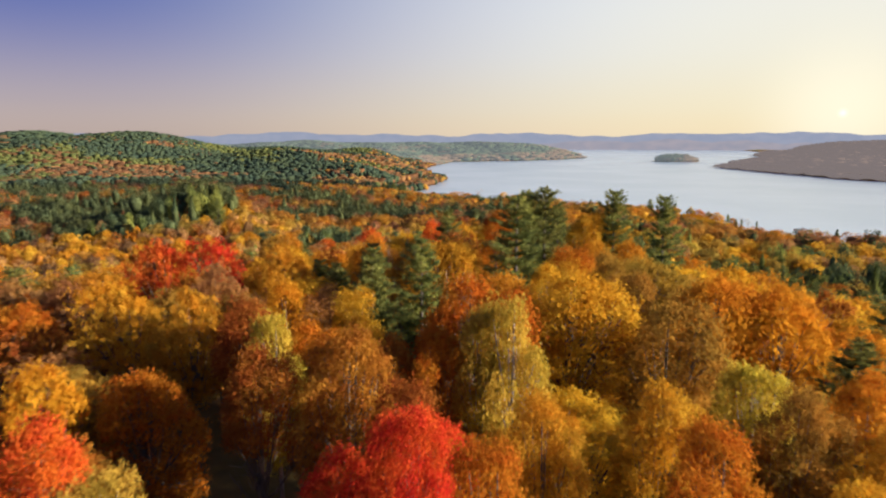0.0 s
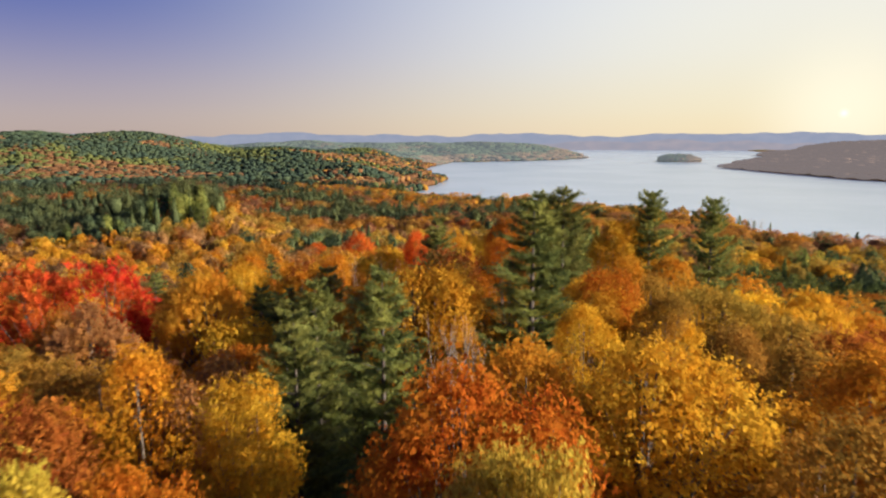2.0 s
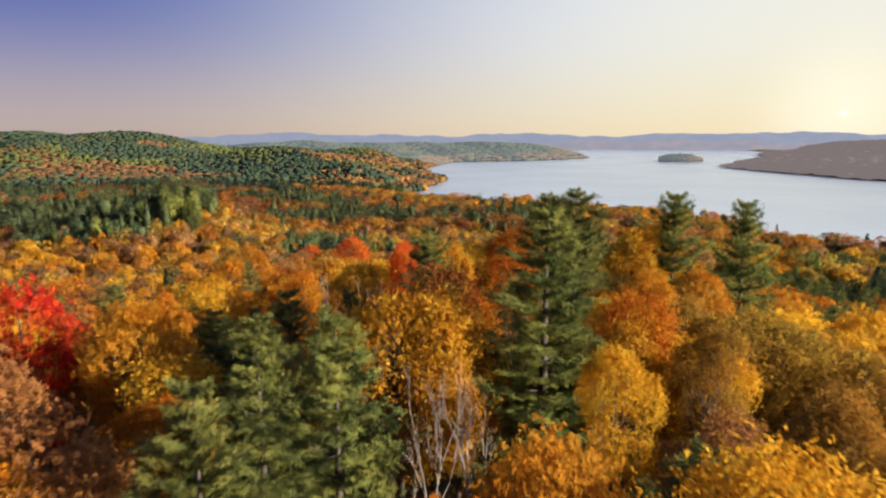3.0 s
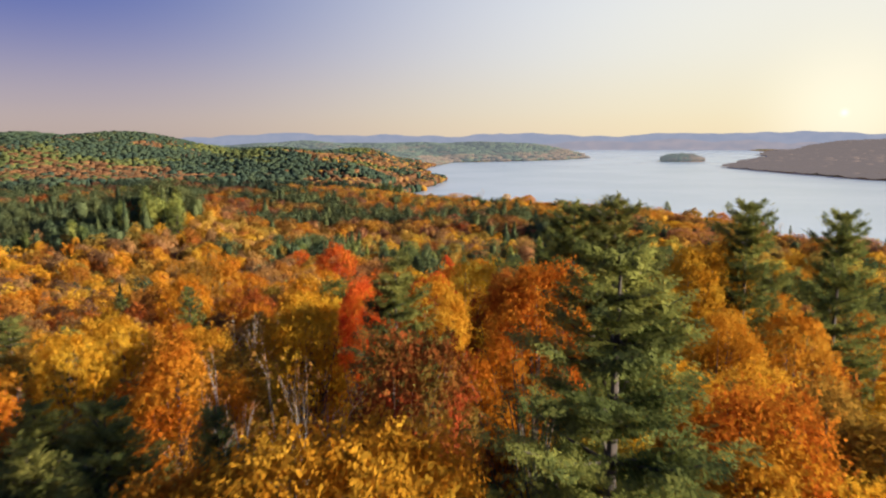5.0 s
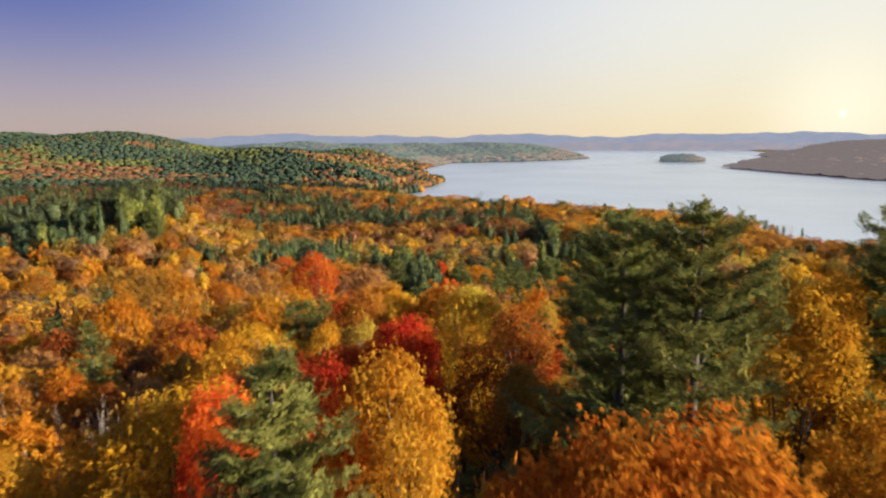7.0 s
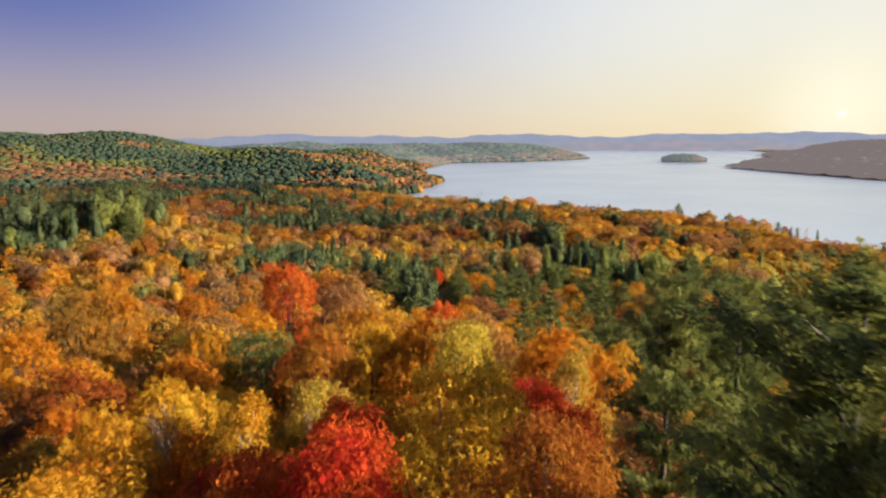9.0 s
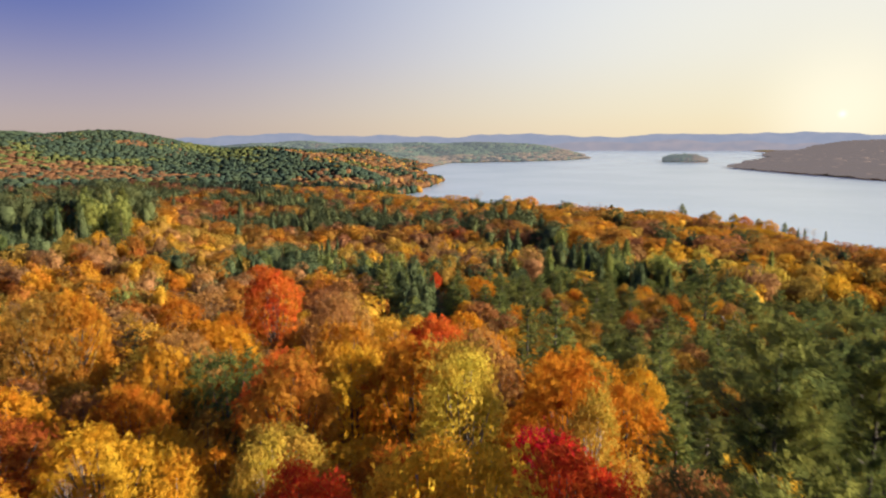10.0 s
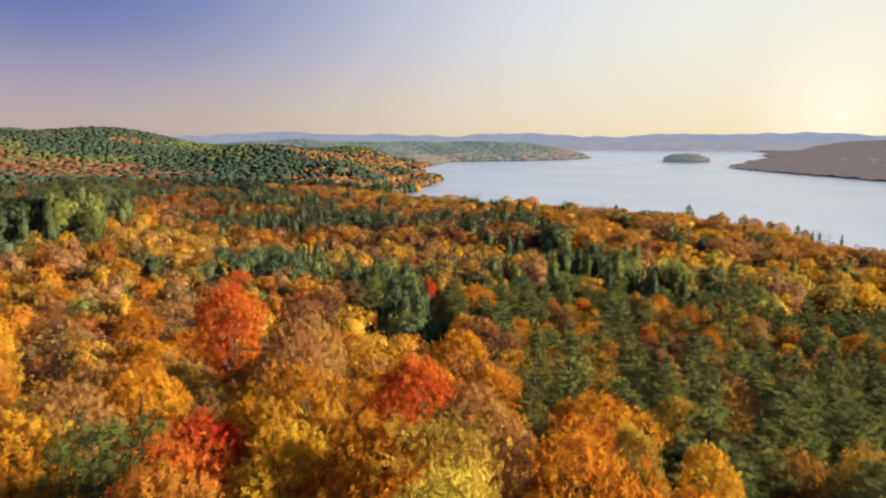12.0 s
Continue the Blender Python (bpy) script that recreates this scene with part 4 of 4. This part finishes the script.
# ---- woods farther off ----
def ball(rings, sides):
    a = np.linspace(0, math.pi, rings + 1)[1:-1]
    b = np.arange(sides) * 2 * math.pi / sides
    v = [(0, 0, 1.0)] + [(math.sin(p) * math.cos(q), math.sin(p) * math.sin(q), math.cos(p)) for p in a for q in b] + [(0, 0, -1.0)]
    f = []
    for q in range(sides):
        n = (q + 1) % sides
        f.append((0, 1 + q, 1 + n))
        for r in range(rings - 2):
            o = 1 + r * sides
            f += [(o + q, o + sides + q, o + sides + n), (o + q, o + sides + n, o + n)]
        f.append((1 + (rings - 2) * sides + q, len(v) - 1, 1 + (rings - 2) * sides + n))
    return np.array(v), np.array(f)


def far_crown(rng, kind, count, leaf, core):
    """A small crown for a tree far off, as triangles: uneven lobes of leaf clumps round a dark core. Unit height and radius."""
    if kind == "round":
        n = 11 if count > 40 else 5
        lobes = unit(rng.normal(size=(n, 3)) + (0, 0, 0.25)) * rng.uniform(0.25, 0.68, (n, 1)) * (1, 1, 0.9)
        size = rng.uniform(0.30, 0.54, n) if count > 40 else rng.uniform(0.45, 0.55, n)
        pick = rng.choice(n, count, p=size ** 2 / (size ** 2).sum())
        out = unit(rng.normal(size=(count, 3)) + 0.6 * unit(lobes[pick]) + (0, 0, 0.3))
        p = (lobes[pick] + out * size[pick][:, None] * rng.uniform(0.75, 1.15, (count, 1)) * (1, 1, 0.9)) * (1, 1, 0.42) + (0, 0, 0.60)
        nor = unit(out + 0.42 * rng.normal(size=(count, 3)))
        v, f = ball(*core)
        v = v * ((0.46, 0.46, 0.17) if count > 40 else (0.86, 0.86, 0.42)) * (1 + 0.16 * rng.normal(size=(len(v), 1))) + (0, 0, 0.60)
    else:
        z = rng.uniform(0.1, 1.0, count) ** 0.85
        a = rng.uniform(0, 6.283, count)
        r = (1.02 - z) * (1 + 0.25 * np.sin(z * 34 + a)) * rng.uniform(0.75, 1.15, count)
        p = np.stack([np.cos(a) * r, np.sin(a) * r, z], 1)
        nor = unit(np.stack([np.cos(a), np.sin(a), np.full(count, 0.7)], 1) + 0.5 * rng.normal(size=(count, 3)))
        v, f = ball(*core)
        t = np.clip((1 - v[:, 2]) / 2, 0.02, 1)
        v = np.stack([v[:, 0] * 0.5 * t ** 0.5, v[:, 1] * 0.5 * t ** 0.5, 0.95 - 0.8 * t], 1) * (1, 1, 1)
    u = unit(np.cross(nor, rng.normal(size=(count, 3))))
    w = np.cross(nor, u)
    s = (rng.uniform(0.6, 1.4, count) * leaf)[:, None]
    k = np.array((0.5, 0.5, 0.18))
    tri = np.stack([p - u * s * k - w * s * 0.5 * k, p + u * s * k - w * s * 0.5 * k, p + w * s * k], 1).reshape(-1, 3)
    return np.concatenate([tri, v]), np.concatenate([np.arange(3 * count).reshape(-1, 3), f + 3 * count]), count


def woods(name, label, near, far, step, count, leaf, core, wide, high, distant=False, box=None, open_crowns=False, beside=False):
    """All trees between two distances from the home hill, as one mesh."""
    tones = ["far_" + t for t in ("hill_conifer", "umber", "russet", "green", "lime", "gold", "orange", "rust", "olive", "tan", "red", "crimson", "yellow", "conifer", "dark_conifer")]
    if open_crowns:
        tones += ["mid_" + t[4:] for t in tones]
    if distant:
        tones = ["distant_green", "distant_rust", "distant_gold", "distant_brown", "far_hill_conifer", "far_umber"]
    forms = {k: [far_crown(RNG, k, count, leaf, core) for _ in range(5)] for k in ("round", "cone")}
    n = int(2 * far / step)
    i, j = np.meshgrid(np.arange(n), np.arange(n))
    x = (i - n / 2) * step + RNG.uniform(-0.45, 0.45, i.shape) * step * (1 if far < 300 else 2)
    y = j * step - 40 + RNG.uniform(-0.45, 0.45, i.shape) * step * (1 if far < 300 else 2)
    d = off_path(x, y)
    keep = (d > near) & (d < far) & (np.abs(np.arctan2(x - 3, y + 12)) < radians(40)) & (y > 0)
    if distant or far > 1000:
        keep = ((x > 560) | (d > 1650)) & keep if distant else (x < 560) & keep
    if beside:
        keep = (d > 10) & (d < far) & (np.abs(x - 3) > 15 + 0.70 * y)
    if box:
        i, j = np.meshgrid(np.arange(box[0], box[1], step), np.arange(box[2], box[3], step))
        x, y = i + RNG.uniform(-0.4, 0.4, i.shape) * step, j + RNG.uniform(-0.4, 0.4, i.shape) * step
        keep = np.full(x.shape, True)
    x, y = x[keep], y[keep]
    shore = lake_distance(x, y)
    keep = (shore > (2.5 if far < 1000 else 6 if box else 3 if distant else -5)) & ((shore > 40) | (y > 770) | (x < -45)) & (((x + 150) / 70) ** 2 + ((y - 690) / 24) ** 2 > 1)
    if distant and not box:
        keep &= np.hypot(x - ISLAND[0], y - ISLAND[1]) > 110
    x, y, shore = x[keep], y[keep], shore[keep]
    z = np.maximum(land(x, y), WATER + 0.3)
    planted = np.array(PLANTED)
    vs, fs, ms, soft, total = [], [], [], [], 0
    for a, b, c, s in zip(x, y, z, shore):
        if b < 330 and abs(a) < 160 and len(planted) and ((planted[:, 0] - a) ** 2 + (planted[:, 1] - b) ** 2 < (0.62 * (planted[:, 2] + wide)) ** 2).any():
            continue
        kind, tone = tone_at(a, b)
        if kind == "bare":
            kind, tone = "maple", "tan"
        v, f, leaves = forms["cone" if tone == "conifer" and RNG.random() < ((0.5 if kind == "spruce" else 0.2) if far < 300 else 0.2) else "round"][RNG.integers(5)]
        if tone == "conifer" and RNG.random() < (0.7 if far < 300 else 1.0):
            # green right of x -610 paints the sunlit slope, dark spruce the shade
            tone = "dark_conifer" if b < 650 else "green" if a > -610 and noise.noise((a / 120, b / 160, 9.1)) + 0.08 * RNG.normal() > 0.26 else "hill_conifer"
        if not distant:
            tone = "far_" + tone
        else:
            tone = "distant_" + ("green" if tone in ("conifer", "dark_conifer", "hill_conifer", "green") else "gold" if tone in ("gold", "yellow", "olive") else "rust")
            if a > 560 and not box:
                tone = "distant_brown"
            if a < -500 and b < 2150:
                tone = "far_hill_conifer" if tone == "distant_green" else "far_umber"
        r = wide * RNG.uniform(0.62, 1.35) * (0.78 if kind in ("spruce", "pine") else 1)
        h = high * (RNG.uniform(0.75, 1.15) if far < 1000 else RNG.uniform(0.86, 1.1)) * (1.12 if kind in ("spruce", "pine") else 1)
        if b < 760:
            h *= 0.72 + 0.28 * min(1.0, float(s) / 130)
        if tone.endswith("conifer") and ((a + 131) / 40) ** 2 + ((b - 352) / 36) ** 2 < 1:
            r, h = r * 1.25, h * 1.3       # tall pines on the knoll
        if box:
            h *= 0.45 + 0.55 * min(1.0, float(s) / 24)
        if b < 700 and a > 35 and b > 215 and not distant:
            if RNG.random() < 0.5:
                continue
            r, h, c = r * 1.45, h * 1.3, c - 0.14 * h
        q, flat = RNG.uniform(0, 6.283), 0.0 if far < 300 or box else 0.15 if far < 1000 else 0.90 if distant else 0.78     # closed canopy far off
        vx, vy = v[:, 0] * math.cos(q) - v[:, 1] * math.sin(q), v[:, 0] * math.sin(q) + v[:, 1] * math.cos(q)
        if far > 1000 and (box or s < 26):
            flat, c, h = 0.0, c - 0.2 * h, 0.8 * h      # crowns reach down to the water's edge
        top = np.where(v[:, 2] > 0.6, flat + (1 - flat) * v[:, 2], (flat + (1 - flat) * 0.6) * np.clip(v[:, 2] / 0.6, 0, 1) ** 1.3)
        vs.append(np.stack([vx * r + a, vy * r + b, top * h + c], 1))
        fs.append(f + total)
        ms.append(np.where(np.arange(len(f)) < leaves, tones.index("mid_" + tone[4:] if open_crowns else tone), tones.index(tone)))
        soft.append(np.arange(len(f)) >= leaves)
        total += len(v)
    me = mesh_of(name, np.concatenate(vs), np.concatenate(fs), tones, np.concatenate(ms))
    me.polygons.foreach_set("use_smooth", np.concatenate(soft))
    tagged(new(name, me), label, "woods", kind="structure" if distant else "stuff")


woods("woods", "mixed autumn woods of gold, rust and dark evergreen trees", 60, 135, 6.2, 720, 0.18, (4, 6), 4.2, 12.5, open_crowns=True)
# unseen woods added outside the view: fill bare ground, shade the near trees
woods("woods", "unseen gold and rust autumn woods added on the hilltop", 10, 85, 6.4, 420, 0.24, (4, 6), 4.2, 12.0, open_crowns=True, beside=True)
woods("slope_woods", "gold and evergreen woods on the lower slope", 135, 270, 6.8, 440, 0.23, (4, 6), 4.8, 13.0, open_crowns=True)
woods("valley_woods", "evergreen and russet autumn woods in the valley", 270, 700, 8.2, 280, 0.25, (4, 5), 6.2, 14.5, open_crowns=True)
woods("hill_woods", "dark evergreen hills with russet autumn patches", 700, 1650, 5.9, 0, 0.5, (4, 6), 5.6, 13.0, open_crowns=True)
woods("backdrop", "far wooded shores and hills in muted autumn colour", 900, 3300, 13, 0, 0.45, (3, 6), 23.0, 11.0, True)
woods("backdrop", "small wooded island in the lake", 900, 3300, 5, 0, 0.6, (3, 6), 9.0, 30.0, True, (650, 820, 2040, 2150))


# ---- houses by the lake ----
def box_mesh(bm, x0, x1, y0, y1, z0, z1):
    v = [bm.verts.new(p) for p in ((x0, y0, z0), (x1, y0, z0), (x1, y1, z0), (x0, y1, z0), (x0, y0, z1), (x1, y0, z1), (x1, y1, z1), (x0, y1, z1))]
    for f in ((3, 2, 1, 0), (4, 5, 6, 7), (0, 1, 5, 4), (1, 2, 6, 5), (2, 3, 7, 6), (3, 0, 4, 7)):
        bm.faces.new([v[i] for i in f])


def part(name, bm, mat, parent, label=""):
    me = bpy.data.meshes.new(name)
    bm.to_mesh(me)
    bm.free()
    me.materials.append(MATS[mat])
    ob = new(name, me)
    ob.parent = parent
    return tagged(ob, label) if label else ob


def house(x, y, turn, wide, deep, wall_high, label, roof_mat="shingle"):
    """A gabled house with windows on its long sides, a door, a chimney and eaves."""
    ob = tagged(new("house"), label, "house", "houses by the lake")
    hw, hd, rise = wide / 2, deep / 2, deep * 0.32
    bm = bmesh.new()
    box_mesh(bm, -hw, hw, -hd, hd, -1.5, wall_high)
    for s in (-1, 1):
        tri = [bm.verts.new(p) for p in ((s * hw, -hd, wall_high), (s * hw, hd, wall_high), (s * hw, 0, wall_high + rise))]
        bm.faces.new(tri if s > 0 else tri[::-1])
    part("wall", bm, "white_paint", ob)
    bm = bmesh.new()
    for s in (-1, 1):
        e, t = 0.4, 0.18
        a = [(-hw - e, s * (hd + e), wall_high - e * rise / hd), (hw + e, s * (hd + e), wall_high - e * rise / hd), (hw + e, 0, wall_high + rise), (-hw - e, 0, wall_high + rise)]
        low, top = [bm.verts.new((p[0], p[1], p[2] + 0.01)) for p in a], [bm.verts.new((p[0], p[1], p[2] + t)) for p in a]
        bm.faces.new(low), bm.faces.new(top)
        for i in range(4):
            bm.faces.new((low[i], low[(i + 1) % 4], top[(i + 1) % 4], top[i]))
    bmesh.ops.recalc_face_normals(bm, faces=bm.faces)
    roof = part("roof", bm, roof_mat, ob)
    bm = bmesh.new()
    box_mesh(bm, hw * 0.4, hw * 0.4 + 0.8, -0.4, 0.4, wall_high + rise * 0.5, wall_high + rise + 1.0)
    part("chimney", bm, "shingle", roof)
    rows = int(wall_high // 2.6)
    for s in (-1, 1):
        for k in range(max(2, int(wide // 2.6))):
            for r in range(rows):
                cx = -hw + (k + 0.5) * wide / max(2, int(wide // 2.6))
                bm = bmesh.new()
                z = 0.9 + 2.6 * r
                box_mesh(bm, cx - 0.5, cx + 0.5, s * hd - 0.05, s * hd + 0.05, z, z + 1.3)
                part("window", bm, "dark_glass", ob)
    bm = bmesh.new()
    box_mesh(bm, -hw - 0.06, -hw + 0.06, -0.5, 0.5, 0.0, 2.05)
    part("door", bm, "shingle", ob)
    ob.matrix_basis = pose(x, y, float(land(x, y)) + 0.4, 0, 0, turn)
    return ob


house(-84, 905, 25, 11, 8, 5.4, "white two-storey house among trees above the lake shore")
house(113, 598, 20, 18, 9, 3.0, "long low white boathouse on the lake shore")
house(-32, 690, 20, 12, 9, 5.4, "dark-roofed house among orange trees near the shore")
house(-47, 870, 70, 9, 7, 3.0, "small white house at the edge of the inlet")
